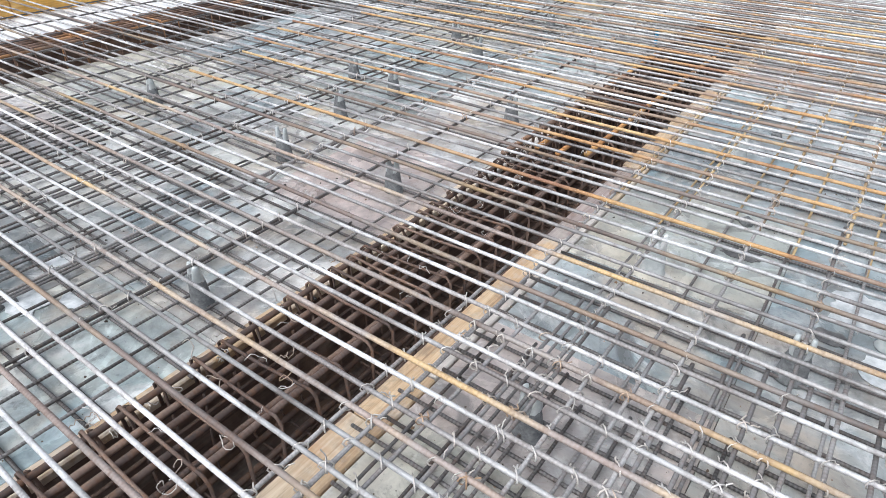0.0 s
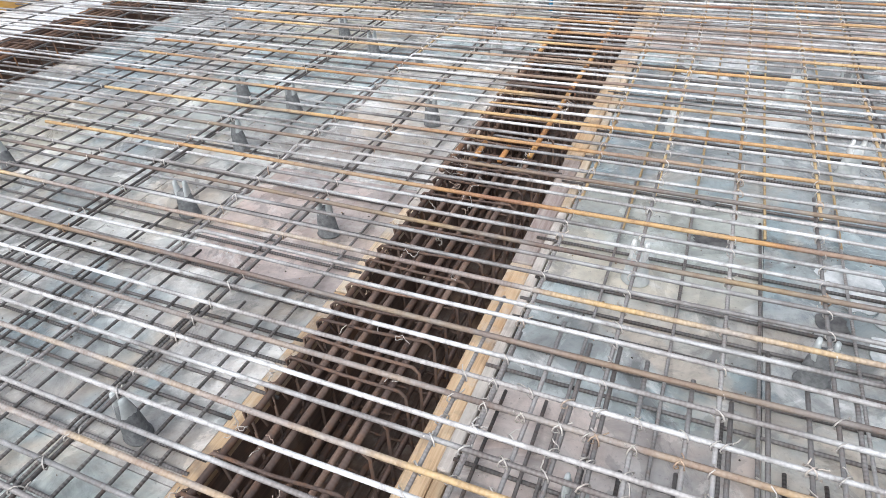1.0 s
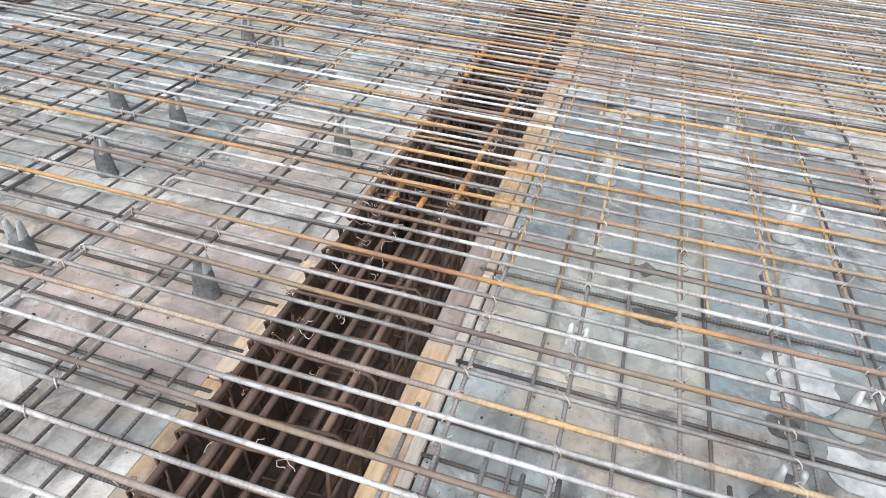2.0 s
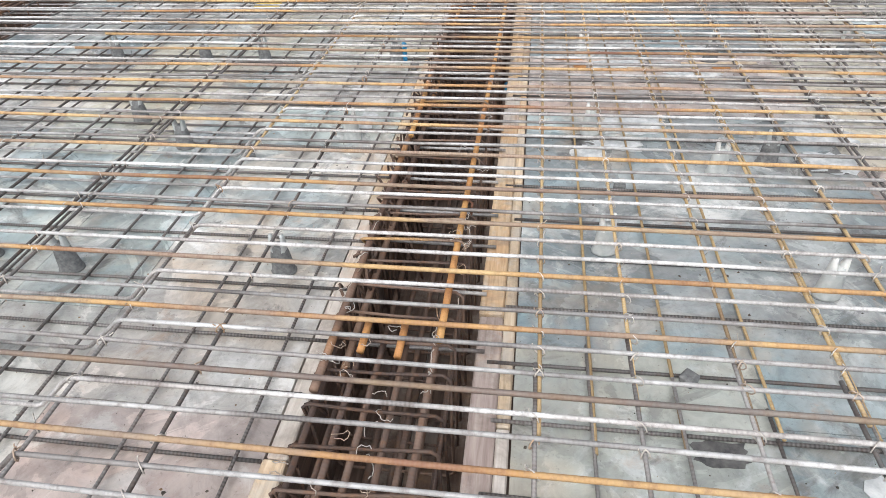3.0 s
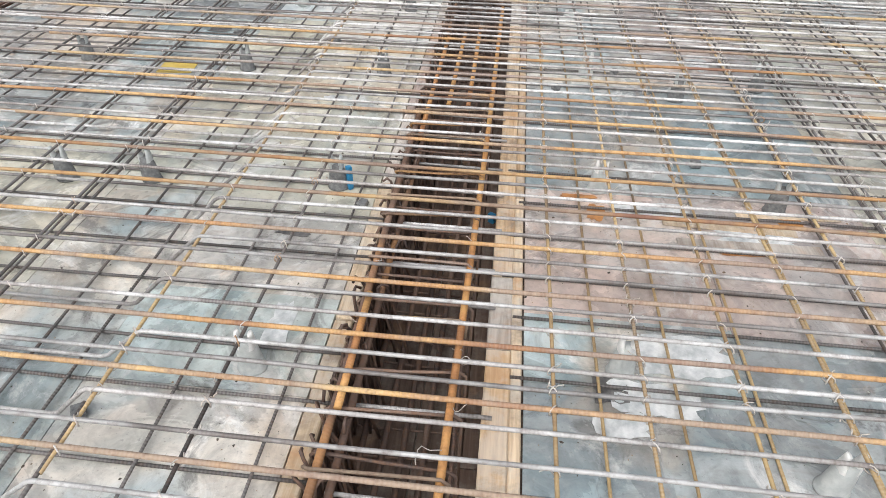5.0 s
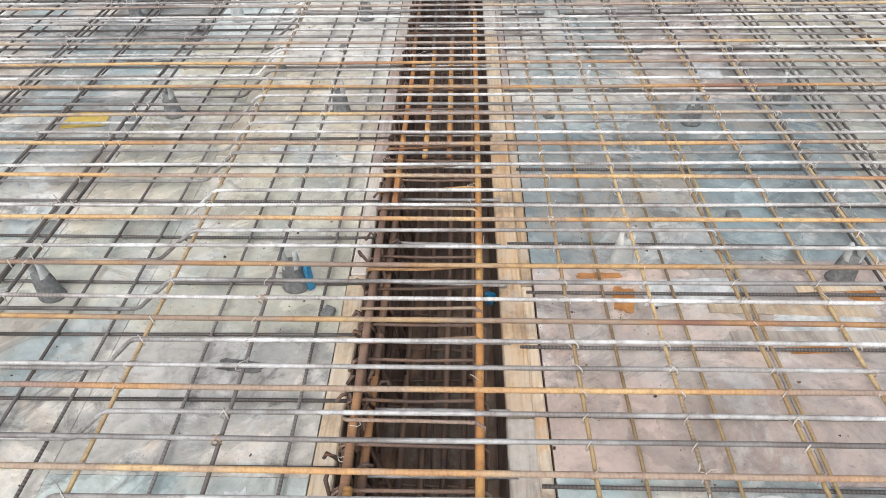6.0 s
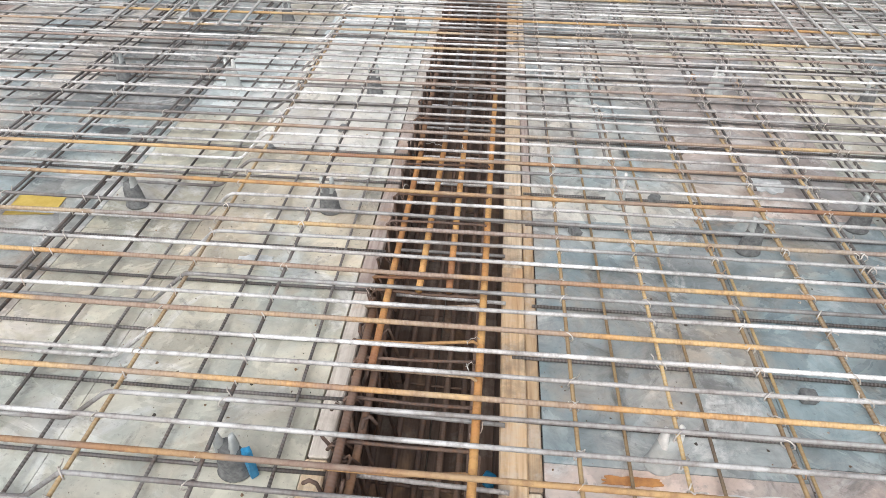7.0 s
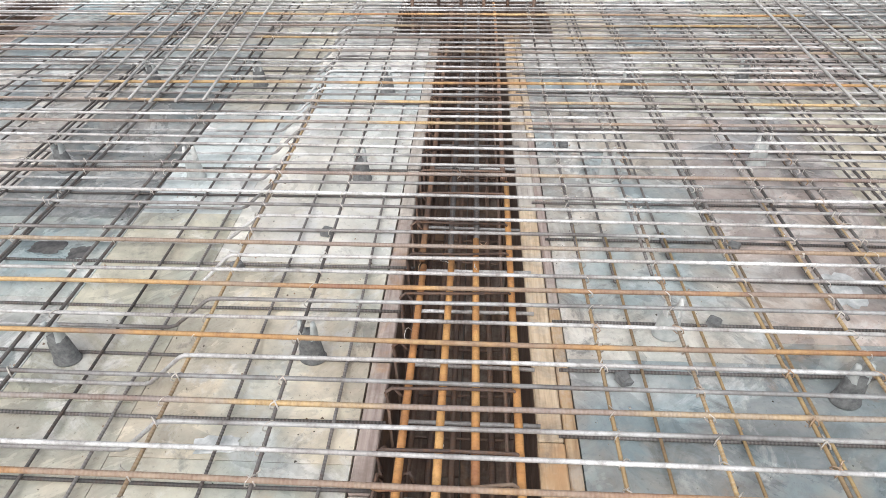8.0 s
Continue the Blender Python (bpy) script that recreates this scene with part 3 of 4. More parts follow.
for x, start in ((1.025, 8.1), (1.29, 7.7), (1.54, 6.4), (1.81, 5.7), (2.08, 5.9), (2.35, 6.6), (0.74, 8.6), (-1.84, 8.0), (-2.16, 7.2)):
    ob = lay("lengthwise_bar", rng.choice(long_lap), x, start + 2.3, ZL, 90 + rng.uniform(-0.3, 0.3), "dark bar lapped beside an upper lengthwise bar", "long lapping bars")
    lapped.append((x, ob, start + 0.1, start + 4.4))
for i in range(20):
    lay("lengthwise_bar", rng.choice(short_low), -0.47 - i * 0.125 + rng.uniform(-0.015, 0.015), 0.6 + rng.uniform(-0.2, 0.2), Z_BOTTOM, 90 + rng.uniform(-0.4, 0.4), "short bar with shade in its dark tone, between the lower lengthwise bars", "short lapping bars")
for i in range(11):
    lay("lengthwise_bar", rng.choice(short_low), 0.44 + i * 0.118 + rng.uniform(-0.015, 0.015), 0.45 + rng.uniform(-0.2, 0.2), Z_BOTTOM, 90 + rng.uniform(-0.4, 0.4), "short bar with shade in its dark tone, between the lower lengthwise bars", "short lapping bars")
for k in range(-14, -3):
    y = row(k) + 0.165 + rng.uniform(-0.02, 0.02)
    lay("bottom_bar", rng.choice(low_dark_w), -4.03 + rng.uniform(-0.05, 0.02), y, 0.0105, rng.uniform(-0.2, 0.2), "ribbed steel bar on the deck, shade in its dark tone, ending over the trench", "lower crosswise bars")
    lay("bottom_bar", rng.choice(low_dark_e), 4.24 + rng.uniform(-0.03, 0.05), y - 0.02, 0.0105, rng.uniform(-0.2, 0.2), "ribbed steel bar on the deck, shade in its dark tone, starting over the trench", "lower crosswise bars")
# bars laid on top of the mat towards the column
over = bar_meshes("top_layer_bar", 6.4, 0.008, REBAR_PALE, 3, 0.004)
for x, slant in ((-2.37, 4.2), (-2.19, 4.4), (-2.05, 4.6), (-1.92, 4.4), (-1.79, 4.1), (-1.63, 3.9), (-1.48, 3.6), (2.1, -3.2), (2.24, -3.4), (2.42, -3.6), (2.6, -3.5), (2.82, -3.8), (3.05, -3.6)):
    lay("top_layer_bar", rng.choice(over), x - 3.2 * math.sin(radians(slant)), 12.5 + rng.uniform(-0.04, 0.04), TOP + R_TOP + 0.0125, 90 + slant + rng.uniform(-0.3, 0.3), "light grey steel bar laid over the upper mat", "top layer bars")

# ---------------------------------------------------------------- beam cage


def add_stirrup(parent, me, x, y, turn, lean, label=""):
    ob = new("stirrup", me)
    ob.parent = parent
    ob.matrix_basis = pose(x, y, 0, lean, 0, turn)
    return tagged(ob, label)


def stirrup_mesh(half, z0, z1, r, material, seed):
    q = random.Random(seed)
    c = 0.02
    pts = [(-half + 0.055, 0.012, z1 - 0.075), (-half + c, 0.010, z1 - 0.015), (-half, 0.008, z1 - 0.03), (-half, 0.006, z0 + c), (-half + c, 0.004, z0), (half - c, 0, z0), (half, 0, z0 + c), (half, -0.004, z1 - c),
           (half - c, -0.005, z1), (0, -0.008 + q.uniform(-0.006, 0.006), z1 + q.uniform(-0.006, 0.002)), (-half + c, -0.010, z1), (-half, -0.010, z1 - c), (-half + 0.012, -0.012, z1 - 0.10)]
    v, f = tube(pts, r, 6)
    return mesh_of("stirrup", v, f, material, True)


CAGE_TOP = 0.152
cage = tagged(new("beam_cage"), "rusty reinforcement cage of bars and stirrups in the trench", "rebar cage")
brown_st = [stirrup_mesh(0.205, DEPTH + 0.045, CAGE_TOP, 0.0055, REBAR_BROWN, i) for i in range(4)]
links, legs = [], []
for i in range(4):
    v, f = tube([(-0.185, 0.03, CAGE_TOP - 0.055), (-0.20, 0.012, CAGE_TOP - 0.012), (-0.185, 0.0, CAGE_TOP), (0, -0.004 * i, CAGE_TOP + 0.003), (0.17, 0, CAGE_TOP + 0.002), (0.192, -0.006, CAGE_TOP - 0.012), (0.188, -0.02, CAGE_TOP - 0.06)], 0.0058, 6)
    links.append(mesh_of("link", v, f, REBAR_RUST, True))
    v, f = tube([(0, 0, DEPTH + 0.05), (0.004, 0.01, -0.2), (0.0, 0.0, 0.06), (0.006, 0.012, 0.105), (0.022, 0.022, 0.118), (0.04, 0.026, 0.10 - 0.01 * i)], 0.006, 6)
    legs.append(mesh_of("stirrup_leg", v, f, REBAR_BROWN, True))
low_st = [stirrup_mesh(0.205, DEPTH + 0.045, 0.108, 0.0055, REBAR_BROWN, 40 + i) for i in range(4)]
y = -1.4
while y < FAR + 1.0:
    if y < 3.9:
        add_stirrup(cage, rng.choice(low_st), -0.02, y, rng.uniform(-3, 3), rng.uniform(-4, 4))
        y += rng.uniform(0.09, 0.15)
    elif y < 7.1:
        add_stirrup(cage, rng.choice(low_st), -0.02, y, rng.uniform(-5, 3), rng.uniform(-3, 3))
        if rng.random() < 0.6:
            ob = new("link", rng.choice(links))
            ob.parent = cage
            ob.matrix_basis = pose(-0.02, y + rng.uniform(0.02, 0.08), 0, 0, 0, rng.uniform(-1, 6))
            tagged(ob, "thin orange-rusted link bar")
        for dx in (-0.228, -0.215, -0.19, -0.165, -0.205):
            leg = new("stirrup_leg", rng.choice(legs))
            leg.parent = cage
            leg.matrix_basis = pose(dx + rng.uniform(-0.008, 0.012), y + rng.uniform(-0.1, 0.1), 0, rng.uniform(-14, 14), rng.uniform(-3, 3), rng.uniform(0, 360))
        y += rng.uniform(0.13, 0.17)
    else:
        add_stirrup(cage, rng.choice(brown_st), -0.02, y, rng.uniform(-2, 2), rng.uniform(-2, 2))
        y += rng.uniform(0.19, 0.24)


def cage_bar(x, y0, y1, z, r, material, label="", seed=0, drift=0.0):
    q = random.Random(seed + int(1000 * x))
    n = max(2, int((y1 - y0) / 0.25))
    ph = q.uniform(0, 6)
    pts = [(y0 + (y1 - y0) * i / n - (y0 + y1) / 2, 0.004 * math.sin(1.7 * i * 0.25 + ph), 0.003 * math.sin(2.3 * i * 0.25 + ph)) for i in range(n + 1)]
    v, f = tube(pts, r, 10)
    ob = new("beam_bar", mesh_of("beam_bar", v, f, material, True))
    ob.parent = cage
    ob.matrix_basis = pose(x, (y0 + y1) / 2, z, 0, 0, 90 - drift)
    return tagged(ob, label)


ZB = CAGE_TOP - 0.0055 - 0.0125
for x in (-0.19, -0.105, -0.045, 0.03, 0.128):
    cage_bar(x, -1.5, 3.77 if x != 0.128 else 3.92, 0.089, 0.0105, REBAR_BROWN)
for x in (-0.14, 0.075):
    cage_bar(x, -1.5, 3.5, ZB - 0.09, 0.0095, REBAR_BROWN)
cage_bar(0.164, 3.72, 8.6, ZB, 0.0125, CAGE_RUST, "thick orange-rusted bar", 1, 0.55)
cage_bar(0.172, 8.62, FAR + 1.1, ZB, 0.0115, CAGE_BROWN)
cage_bar(-0.192, 3.5, 6.9, ZB - 0.006, 0.0135, CAGE_BROWN)
cage_bar(-0.155, 3.6, 7.2, ZB - 0.075, 0.0125, CAGE_BROWN)
cage_bar(-0.156, 6.66, 8.0, ZB - 0.015, 0.0125, CAGE_RUST, "thick orange-rusted bar", 2)
cage_bar(-0.168, 8.02, FAR + 1.1, ZB - 0.005, 0.012, CAGE_BROWN)
cage_bar(-0.172, 5.02, 5.50, ZB + 0.012, 0.0125, CAGE_RUST, "cut orange bar end", 7)
cage_bar(-0.048, 6.99, 8.05, ZB, 0.0125, CAGE_RUST, "thick orange-rusted bar", 3)
cage_bar(0.05, 7.0, 8.15, ZB, 0.0125, CAGE_RUST, "thick orange-rusted bar", 4)
cage_bar(-0.056, 8.06, FAR + 1.1, ZB - 0.012, 0.012, REBAR_DARK_SHADED)
cage_bar(0.046, 8.16, FAR + 1.1, ZB - 0.012, 0.012, REBAR_DARK_SHADED)
cage_bar(-0.10, 3.66, 3.80, ZB - 0.002, 0.0125, CAGE_RUST, "cut orange bar end", 5)
cage_bar(0.018, 3.65, 3.79, ZB - 0.002, 0.0125, CAGE_RUST, "cut orange bar end", 6)
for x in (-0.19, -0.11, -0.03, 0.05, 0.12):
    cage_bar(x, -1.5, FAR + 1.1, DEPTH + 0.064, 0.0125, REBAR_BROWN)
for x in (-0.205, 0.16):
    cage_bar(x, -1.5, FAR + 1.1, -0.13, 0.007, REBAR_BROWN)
# bars crossing the open cage low down; their pale grey stands for light from above
v, f = tube([(-0.215 + i * 0.043, 0.001 * (i % 2), 0) for i in range(11)], 0.0072, 8)
cross_me = mesh_of("cross_bar", v, f, REBAR_GREY, True)
for k in range(0, 27):
    ob = new("cross_bar", cross_me)
    ob.parent = cage
    ob.matrix_basis = pose(0.045 + rng.uniform(-0.02, 0.02), row(k) + 0.05 + rng.uniform(-0.02, 0.02), 0.0285, 0, 0, rng.uniform(-2, 1))
    tagged(ob, "ribbed cross bar, light from above put into its pale grey")
# a second, similar cage
shallow_st = [stirrup_mesh(0.205, -0.19, CAGE_TOP, 0.0055, CAGE_BROWN, 60 + i) for i in range(3)]
side_cage = tagged(new("beam_cage"), "rusty reinforcement cage in the second trench", "rebar cage")
y = 0.5
while y < 9:
    add_stirrup(side_cage, rng.choice(shallow_st), (SIDE0 + SIDE1) / 2, y, rng.uniform(-2, 2), rng.uniform(-2, 2))
    y += rng.uniform(0.14, 0.2)
for dx in (-0.18, -0.11, -0.04, 0.04, 0.11, 0.18):
    for z in (ZB, -0.175):
        v, f = tube([(i * 0.5 - 5.0, 0, 0) for i in range(21)], 0.012, 8)
        ob = new("beam_bar", mesh_of("beam_bar", v, f, CAGE_BROWN if z > 0 else REBAR_BROWN, True))
        ob.parent = side_cage
        ob.matrix_basis = pose((SIDE0 + SIDE1) / 2 + dx, 5.0, z, 0, 0, 90)

# column starter bars
starter = tagged(new("column_cage"), "brown steel starter bars standing in the column head", "rebar cage")
v, f = tube([(0, 0, DEPTH), (0, 0, -0.1), (0.004, 0, 0.2), (0.002, 0.003, 0.48)], 0.014, 8)
post_me = mesh_of("starter_bar", v, f, REBAR_BROWN, True)
for x, y in ((-0.48, 11.16), (-0.27, 11.14), (-0.09, 11.13), (0.09, 11.13), (0.27, 11.15), (0.48, 11.16), (-0.48, 11.45), (0.48, 11.45), (-0.48, 11.8), (0.48, 11.8), (-0.16, 12.05), (0.16, 12.05)):
    ob = new("starter_bar", post_me)
    ob.parent = starter
    ob.matrix_basis = pose(x, y, 0, rng.uniform(-1.5, 1.5), rng.uniform(-1.5, 1.5), rng.uniform(0, 360))

# ---------------------------------------------------------------- bar chairs


def chair_body(h, r0, r1):
    """A tapering hollow cone with two horns that cradle a bar."""
    n = 20
    verts, faces = [], []
    rings = [(r0, 0.0), (r0 * 1.03, 0.006), (r0 * 0.93, 0.012), (r1 * 1.35, h * 0.55), (r1, h * 0.80)]
    for r, z in rings:
        for s in range(n):
            w = 2 * math.pi * s / n
            verts.append((r * math.cos(w), 0.8 * r * math.sin(w), z))
    for i in range(len(rings) - 1):
        for s in range(n):
            q = (s + 1) % n
            faces.append((i * n + s, i * n + q, (i + 1) * n + q, (i + 1) * n + s))
    faces.append(tuple((len(rings) - 1) * n + s for s in range(n)))
    faces.append(tuple(range(n))[::-1])
    return verts, faces


def chair_horn(h, r1, side):
    pts = []
    for i in range(6):
        u = i / 5
        pts.append((side * (r1 * 0.62 + 0.014 * u * (1 - 0.6 * u)), 0, h * 0.66 + u * (h * 0.42)))
    verts, faces = [], []
    n = 8
    for i, p in enumerate(pts):
        rr = r1 * (0.66 - 0.07 * i)
        for s in range(n):
            w = 2 * math.pi * s / n
            verts.append((p[0] + rr * 0.8 * math.cos(w), rr * 1.3 * math.sin(w), p[2]))
    for i in range(len(pts) - 1):
        for s in range(n):
            q = (s + 1) % n
            faces.append((i * n + s, i * n + q, (i + 1) * n + q, (i + 1) * n + s))
    faces.append(tuple((len(pts) - 1) * n + s for s in range(n)))
    return verts, faces


def build_chair(material, horn_material, label, h=0.160, r0=0.050, r1=0.028):
    top = tagged(new("bar_chair"), label, "spacer", "chairs under the upper mat")
    v, f = chair_body(h, r0, r1)
    b = new("cone", mesh_of("cone", v, f, material, True))
    b.parent = top
    for side in (-1, 1):
        v, f = chair_horn(h, r1, side)
        o = new("horn", mesh_of("horn", v, f, horn_material, True))
        o.parent = top
    return top


white_chair = build_chair(CHAIR_BODY, CHAIR_WHITE, "cloudy white plastic cone chair carrying a lengthwise bar")
grey_chair = build_chair(CHAIR_GREY, CHAIR_BODY, "cone chair with dark grey body and paler horns carrying a lengthwise bar")
spots_white = [(0.70, 3.17), (0.70, 4.39), (1.455, 4.20), (0.70, 5.38), (0.712, 6.475), (0.745, 7.78), (0.70, 8.87), (1.50, 9.03), (-0.535, 5.25), (1.50, 3.2), (-1.40, 8.83), (1.255, 5.02)]
spots_grey = [(-0.535, 3.07), (-0.535, 4.16), (-2.12, 8.88), (0.70, 2.19), (1.255, 2.86), (1.50, 5.12), (1.50, 6.40), (1.255, 7.5), (1.77, 7.7), (-0.505, 6.345), (-0.525, 7.62), (-0.535, 8.83), (-1.40, 7.58), (-1.40, 6.29), (-1.40, 5.1), (-1.40, 4.10), (-1.22, 3.0),
              (-1.80, 4.15), (-1.80, 5.38), (-1.80, 6.25), (-1.40, 10.0), (-2.12, 10.0), (-2.48, 3.05), (-1.40, 3.6), (-0.535, 2.0), (0.985, 9.9), (-0.535, 9.9), (1.77, 10.1), (2.31, 6.5), (2.31, 4.3), (2.31, 8.9), (-2.48, 6.3), (-2.48, 7.6)]
first = {0: white_chair, 1: grey_chair}
for kind, spots in ((0, spots_white), (1, spots_grey)):
    for i, (x, y) in enumerate(spots):
        m = pose(x, y, 0.0005, 0, 0, rng.uniform(-15, 15))
        if i == 0:
            first[kind].matrix_basis = m
        else:
            copy_thing(first[kind], m)

# ---------------------------------------------------------------- small loose things


def lump(name, x, y, z0, size, material, label, category):
    """A broken piece: an uneven block."""
    bm = box_bm(-size[0] / 2, size[0] / 2, -size[1] / 2, size[1] / 2, 0, size[2], min(size) * 0.2)
    q = random.Random(int(1000 * (x + 7 * y)))
    for v in bm.verts:
        v.co += Vector((q.uniform(-1, 1), q.uniform(-1, 1), q.uniform(-0.4, 0.4) if v.co.z > 0.001 else 0)) * min(size) * 0.14
    ob = part(name, bm, material)
    ob.matrix_basis = pose(x, y, z0, 0, 0, q.uniform(0, 360))
    return tagged(ob, label, category)


for x, y in ((0.906, 3.75), (-1.60, 3.79), (-1.67, 4.73), (0.93, 7.83), (0.55, 7.55), (1.22, 6.75), (-0.62, 8.35), (-1.0, 5.0), (0.80, 4.85), (1.9, 5.6), (-0.36, 6.2), (-0.95, 8.1), (0.52, 9.2), (1.15, 8.3)):
    tagged(lump("cover_block", x, y, 0.0005, (0.05, 0.045, 0.032), CHAIR_GREY, "small dark cement cover block on the deck", "spacer"), group="cover blocks")
lump("plastic_piece", -0.448, 6.335, 0.0005, (0.026, 0.022, 0.125), BLUE_PLASTIC, "bright blue plastic piece beside a bar chair", "plastic piece")
lump("plastic_piece", 0.228, 6.52, -0.27, (0.036, 0.045, 0.05), BLUE_PLASTIC, "blue plastic piece wedged at the trench edge", "plastic piece")


def flat_offcut(name, x0, x1, y0, y1, material, label, category, turn=0.0):
    ob = centred_box(name, x0, x1, y0, y1, 0.0012, 0.0052, material, 0.001)
    ob.rotation_euler = (0, 0, radians(turn))
    return tagged(ob, label, category)


flat_offcut("plastic_sheet", -1.96, -1.74, 7.46, 7.61, YELLOW_SHEET, "yellow sheet offcut lying on the deck", "sheet", 6)

flat_offcut("timber_offcut", 1.02, 1.62, 6.09, 6.15, PLANK_GREY, "pale timber offcut lying on the deck", "board", 1)
flat_offcut("timber_offcut", 0.98, 1.55, 6.22, 6.27, PLANK, "pale timber offcut lying on the deck", "board", -2)
flat_offcut("timber_offcut", 1.32, 1.78, 6.34, 6.38, PLANK, "pale timber offcut lying on the deck", "board", 3)



def debris():
    """Crumbs of concrete, rust flakes and sawdust lumps strewn over the deck."""
    q = random.Random(77)
    verts, faces = [], []
    for i in range(2600):
        x, y = q.choice((-1, 1)) * (0.36 + 1.9 * q.random() ** 1.3), q.uniform(1.2, 10.0)
        r = 0.002 + 0.005 * q.random() ** 4
        base = len(verts)
        for j in range(5):
            w = 2 * math.pi * j / 5 + q.uniform(-0.3, 0.3)
            verts.append((x + r * q.uniform(0.6, 1.5) * math.cos(w), y + r * q.uniform(0.6, 1.5) * math.sin(w), -0.002))
        verts.append((x + q.uniform(-0.3, 0.3) * r, y + q.uniform(-0.3, 0.3) * r, r * q.uniform(0.5, 1.1)))
        faces += [(base + j, base + (j + 1) % 5, base + 5) for j in range(5)]
    return tagged(new("debris", mesh_of("debris", verts, faces, CRUMB)), "small dark crumbs and rust flakes strewn on the deck", "debris", kind="stuff")


debris()


def torn_sheet(x, y, size, material, label, seed, turn=0.0):
    """A thin flat patch with a ragged outline, lying under the bottom bars."""
    q = random.Random(seed)
    n = 26
    outline = []
    for i in range(n):
        w = 2 * math.pi * i / n
        c, d = math.cos(w), math.sin(w)
        stretch = 1 / max(abs(c), abs(d)) ** 0.8 * q.choice((0.8, 0.88, 0.94, 0.98, 1.02)) * q.uniform(0.95, 1.04)
        outline.append((c * stretch * size[0] / 2, d * stretch * size[1] / 2))
    verts = [(a, b, 0.0008) for a, b in outline] + [(a, b, 0.0026 + q.uniform(0, 0.0008)) for a, b in outline] + [(0, 0, 0.003)]
    faces = [(i, (i + 1) % n, n + (i + 1) % n, n + i) for i in range(n)] + [(n + i, n + (i + 1) % n, 2 * n) for i in range(n)] + [tuple(range(n))[::-1]]
    ob = new("torn_sheet", mesh_of("torn_sheet", verts, faces, material))
    ob.matrix_basis = pose(x, y, 0, 0, 0, turn)
    return tagged(ob, label, "sheet", "torn sheets on the deck")


# the white patches stand for sky reflected in puddles; orange and black are plain
for i, (x, y, w, d, material, tone) in enumerate((
        (0.92, 5.47, 0.34, 0.20, PUDDLE_SHEEN, "white"), (0.80, 5.27, 0.32, 0.14, PUDDLE_SHEEN, "white"), (0.68, 5.16, 0.18, 0.10, PUDDLE_SHEEN, "white"), (1.85, 5.40, 0.32, 0.18, PUDDLE_SHEEN, "white"), (1.80, 5.14, 0.24, 0.22, PUDDLE_SHEEN, "white"), (1.40, 3.36, 0.22, 0.26, PUDDLE_SHEEN, "white"),
        (0.93, 6.33, 0.36, 0.13, PUDDLE_SHEEN, "white"), (1.36, 6.19, 0.36, 0.12, PUDDLE_SHEEN, "white"), (1.55, 3.05, 0.26, 0.16, PUDDLE_SHEEN, "white"), (-1.06, 1.62, 0.20, 0.13, PUDDLE_SHEEN, "white"),
        (-0.92, 1.74, 0.14, 0.09, PUDDLE_SHEEN, "white"), (-1.20, 1.80, 0.13, 0.10, PUDDLE_SHEEN, "white"), (1.50, 8.05, 0.16, 0.22, PUDDLE_SHEEN, "white"), (1.32, 2.02, 0.34, 0.20, PUDDLE_SHEEN, "white"), (1.08, 1.86, 0.24, 0.16, PUDDLE_SHEEN, "white"),
        (-0.75, 7.25, 0.15, 0.07, PUDDLE_SHEEN, "white"), (-0.50, 5.46, 0.10, 0.22, PUDDLE_SHEEN, "white"), (0.62, 6.41, 0.18, 0.03, PATCH_ORANGE, "orange"), (0.69, 6.29, 0.09, 0.13, PATCH_ORANGE, "orange"), (1.28, 6.07, 0.20, 0.03, PATCH_ORANGE, "orange"), (1.55, 6.31, 0.12, 0.07, PATCH_ORANGE, "orange"),
        (-1.84, 8.22, 0.16, 0.10, PATCH_BLACK, "black"), (-1.68, 8.18, 0.10, 0.09, PATCH_BLACK, "black"), (-1.18, 1.55, 0.26, 0.12, PATCH_BLACK, "black"), (0.66, 5.30, 0.12, 0.13, PATCH_BLACK, "black"), (1.75, 5.08, 0.20, 0.07, PATCH_BLACK, "black"), (1.33, 3.15, 0.10, 0.09, PATCH_BLACK, "black"), (0.95, 3.50, 0.16, 0.09, PATCH_BLACK, "black"), (-0.62, 5.98, 0.16, 0.05, PATCH_BLACK, "black"))):
    torn_sheet(x, y, (w, d), material, "torn " + tone + " flat patch lying on the wet deck", 300 + i, random.Random(i).uniform(-8, 8))

# ---------------------------------------------------------------- tie wires


def tie_points(q, r_hi, r_lo, gap, tail):
    """A loop of wire slung diagonally round two crossing bars, with a twisted tail."""
    pts = []
    s = q.choice((-1, 1))
    a = 0.0115 + q.uniform(0, 0.003)
    for i in range(9):
        w = 2 * math.pi * i / 8
        side = a * math.cos(w)
        pts.append((s * side, side, gap / 2 + (r_hi + r_lo + 0.002) * math.sin(w)))
    end = Vector((q.uniform(-1, 1), q.uniform(-1, 1), q.uniform(-0.2, 0.9))).normalized()
    p = Vector(pts[-1])
    for i in range(1, 4):
        p = p + end * tail / 3 + Vector((q.uniform(-1, 1), q.uniform(-1, 1), q.uniform(-1, 1))) * 0.004
        pts.append(tuple(p))
    return pts


def tie_mesh(seed):
    q = random.Random(seed)
    v, f = tube(tie_points(q, R_TOP, R_LONG, R_TOP + R_LONG, q.uniform(0.008, 0.028)), 0.0023, 4)
    tube(tie_points(q, R_TOP, R_LONG, R_TOP + R_LONG, q.uniform(0.006, 0.020)), 0.0023, 4, v, f)
    return mesh_of("tie_wire", v, f, WIRE, True)


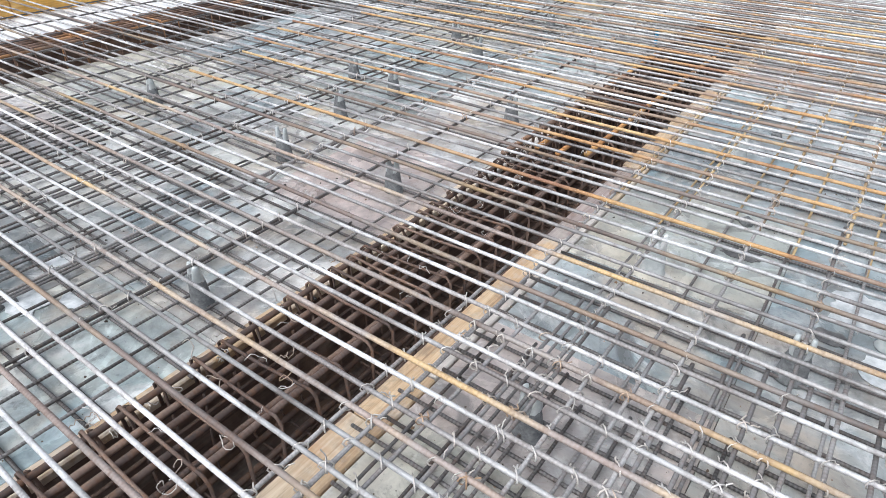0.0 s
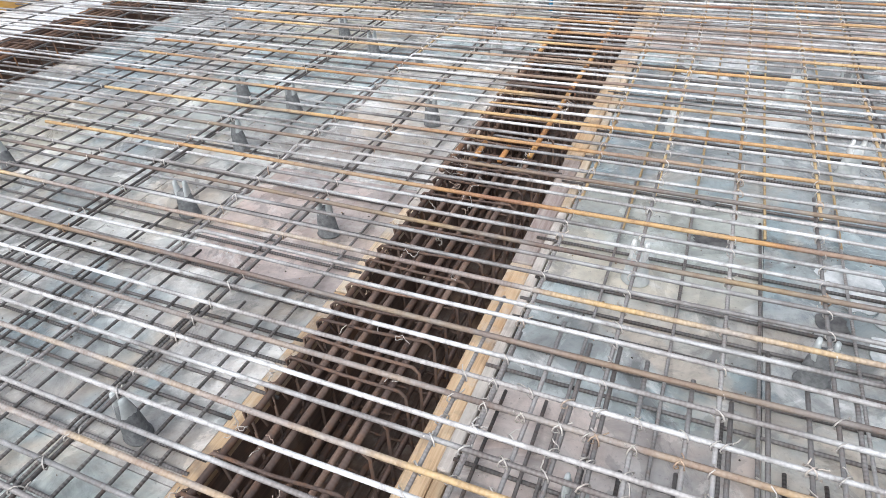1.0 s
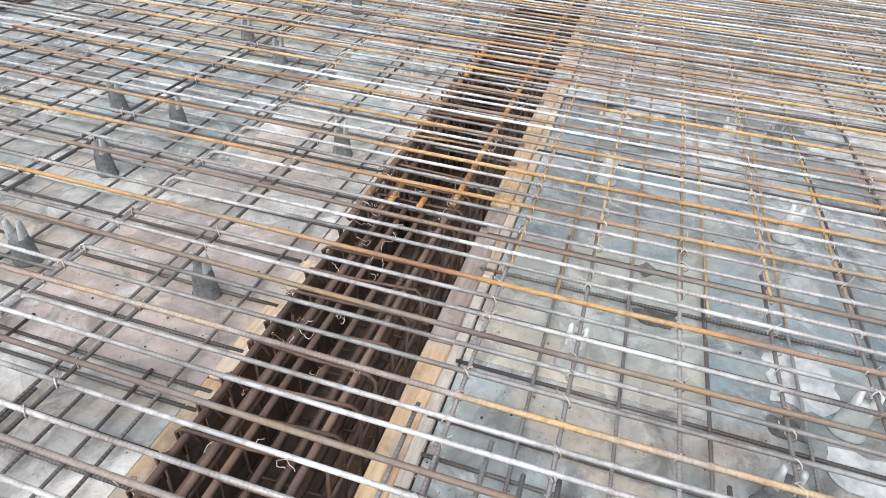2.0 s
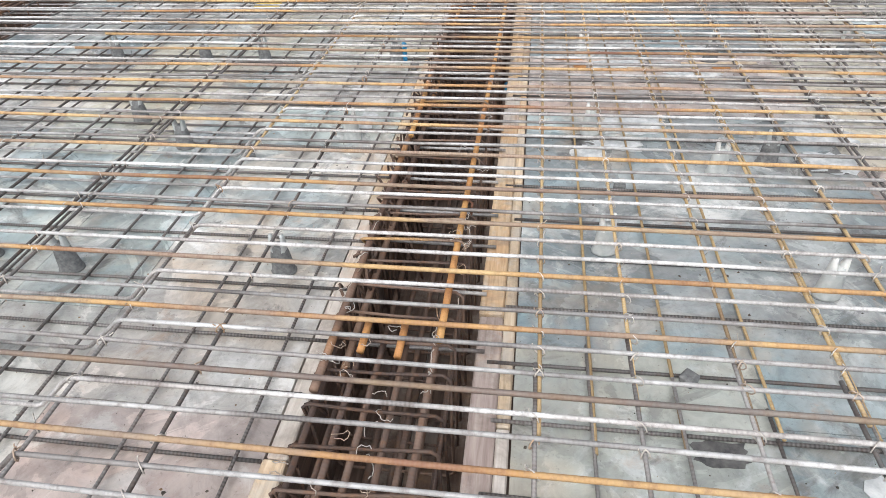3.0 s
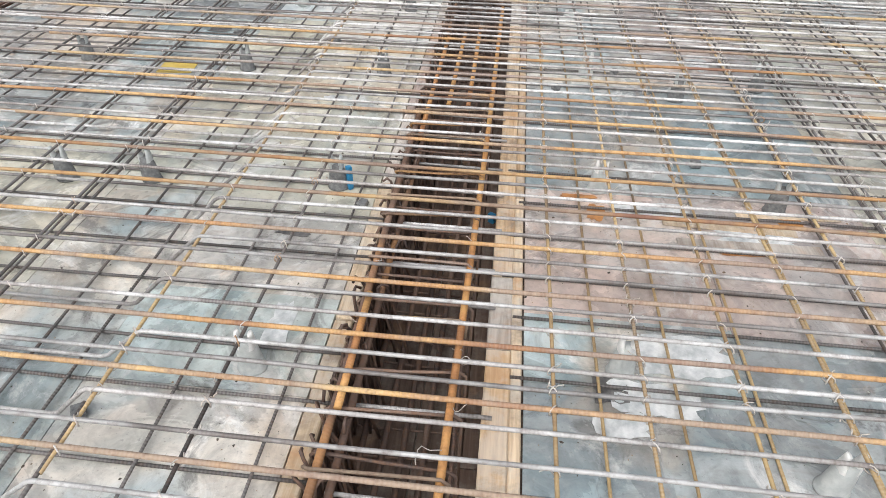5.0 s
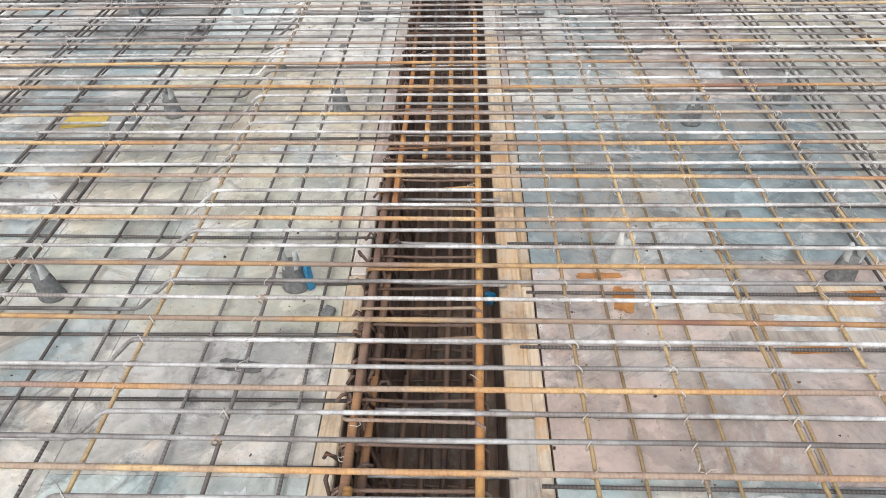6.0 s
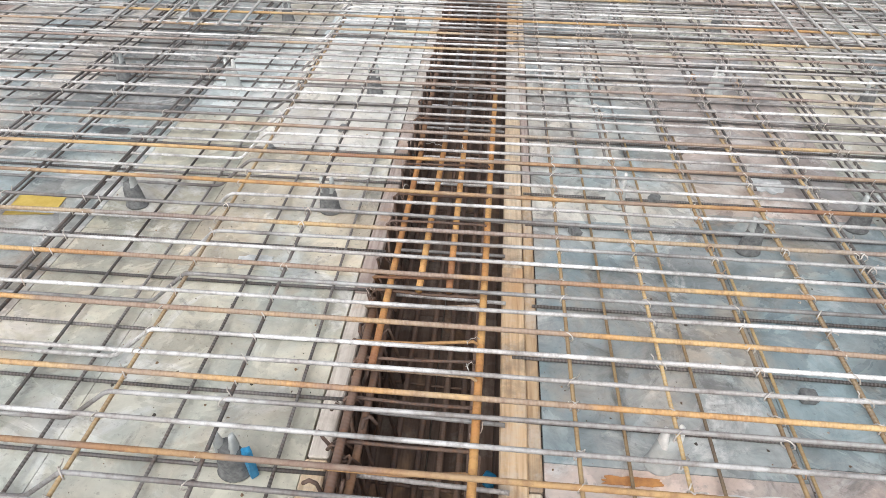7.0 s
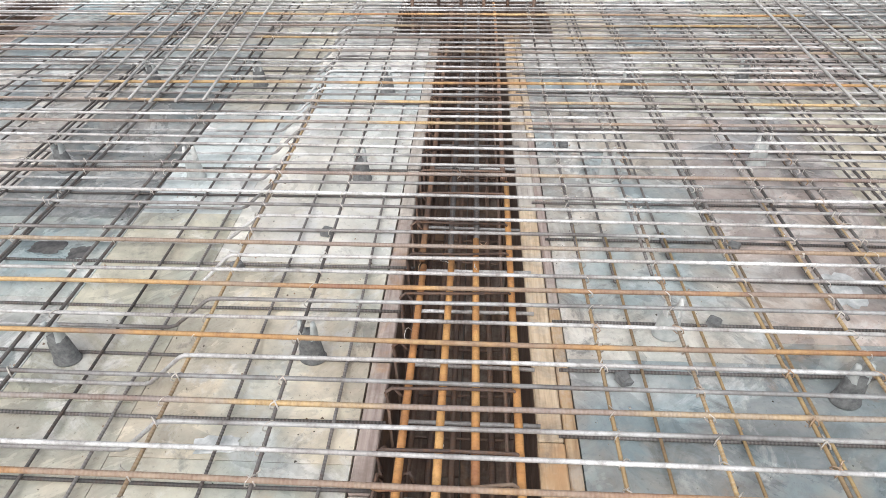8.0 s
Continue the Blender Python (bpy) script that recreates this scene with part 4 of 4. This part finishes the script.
ties = [tie_mesh(i) for i in range(12)]
near, far = [], []
for x, ob, ya, yb in upper_long + lapped:
    for i, y in enumerate(crosswise):
        if not ya < y < yb:
            continue
        if rng.random() < (0.85 if x > 0 else 0.7) and -2.7 < x < 3.2 and 1.2 < y < 12.5:
            if i % 3 == 2 and x < -0.9:
                continue
            (near if -1.5 < x < 1.6 and 1.7 < y < 9.0 else far).append((x, y, ob))
rng.shuffle(near)
for x, y, ob in near[:290]:
    t = new("tie_wire", rng.choice(ties))
    t.parent = ob
    t.matrix_basis = ob.matrix_basis.inverted() @ pose(x, y, ZL, 0, 0, rng.uniform(-10, 10))
verts, faces = [], []
for x, y, ob in near[290:] + far:
    q = random.Random(int(x * 1000 + y * 7919))
    base = len(verts)
    tube(tie_points(q, R_TOP, R_LONG, R_TOP + R_LONG, q.uniform(0.010, 0.034)), 0.0022, 3, verts, faces, False)
    for i in range(base, len(verts)):
        a = verts[i]
        verts[i] = (a[0] + x, a[1] + y, a[2] + ZL)
tagged(new("tie_wires", mesh_of("tie_wires", verts, faces, WIRE, True)), "many thin steel wires tying the bar crossings", "tie wire", kind="stuff")

# loose wire curls on the beam cage
for i in range(120):
    q = random.Random(500 + i)
    y = q.uniform(1.4, 4.4) if i < 95 else q.uniform(4.4, 9.5)
    x = q.choice((-0.185, -0.095, 0.02, 0.14))
    if y > 3.8:
        x = q.choice((-0.2, 0.16)) if y < 7 else q.choice((-0.16, -0.05, 0.05, 0.172))
    pts, p, w = [], Vector((0, 0, 0)), q.uniform(0, 6.28)
    loop = q.uniform(0.005, 0.013)
    for j in range(q.randint(6, 12)):
        w += q.uniform(-0.5, 1.4)
        p = p + Vector((math.cos(w) * loop, math.sin(w) * loop, q.uniform(-0.010, 0.013)))
        pts.append(tuple(p))
    v, f = tube(pts, 0.0015, 4)
    ob = new("wire_curl", mesh_of("wire_curl", v, f, WIRE, True))
    ob.parent = cage
    ob.matrix_basis = pose(x, y, ZB + 0.005, 0, 0, 0)
    tagged(ob, "pale curl of tie wire")
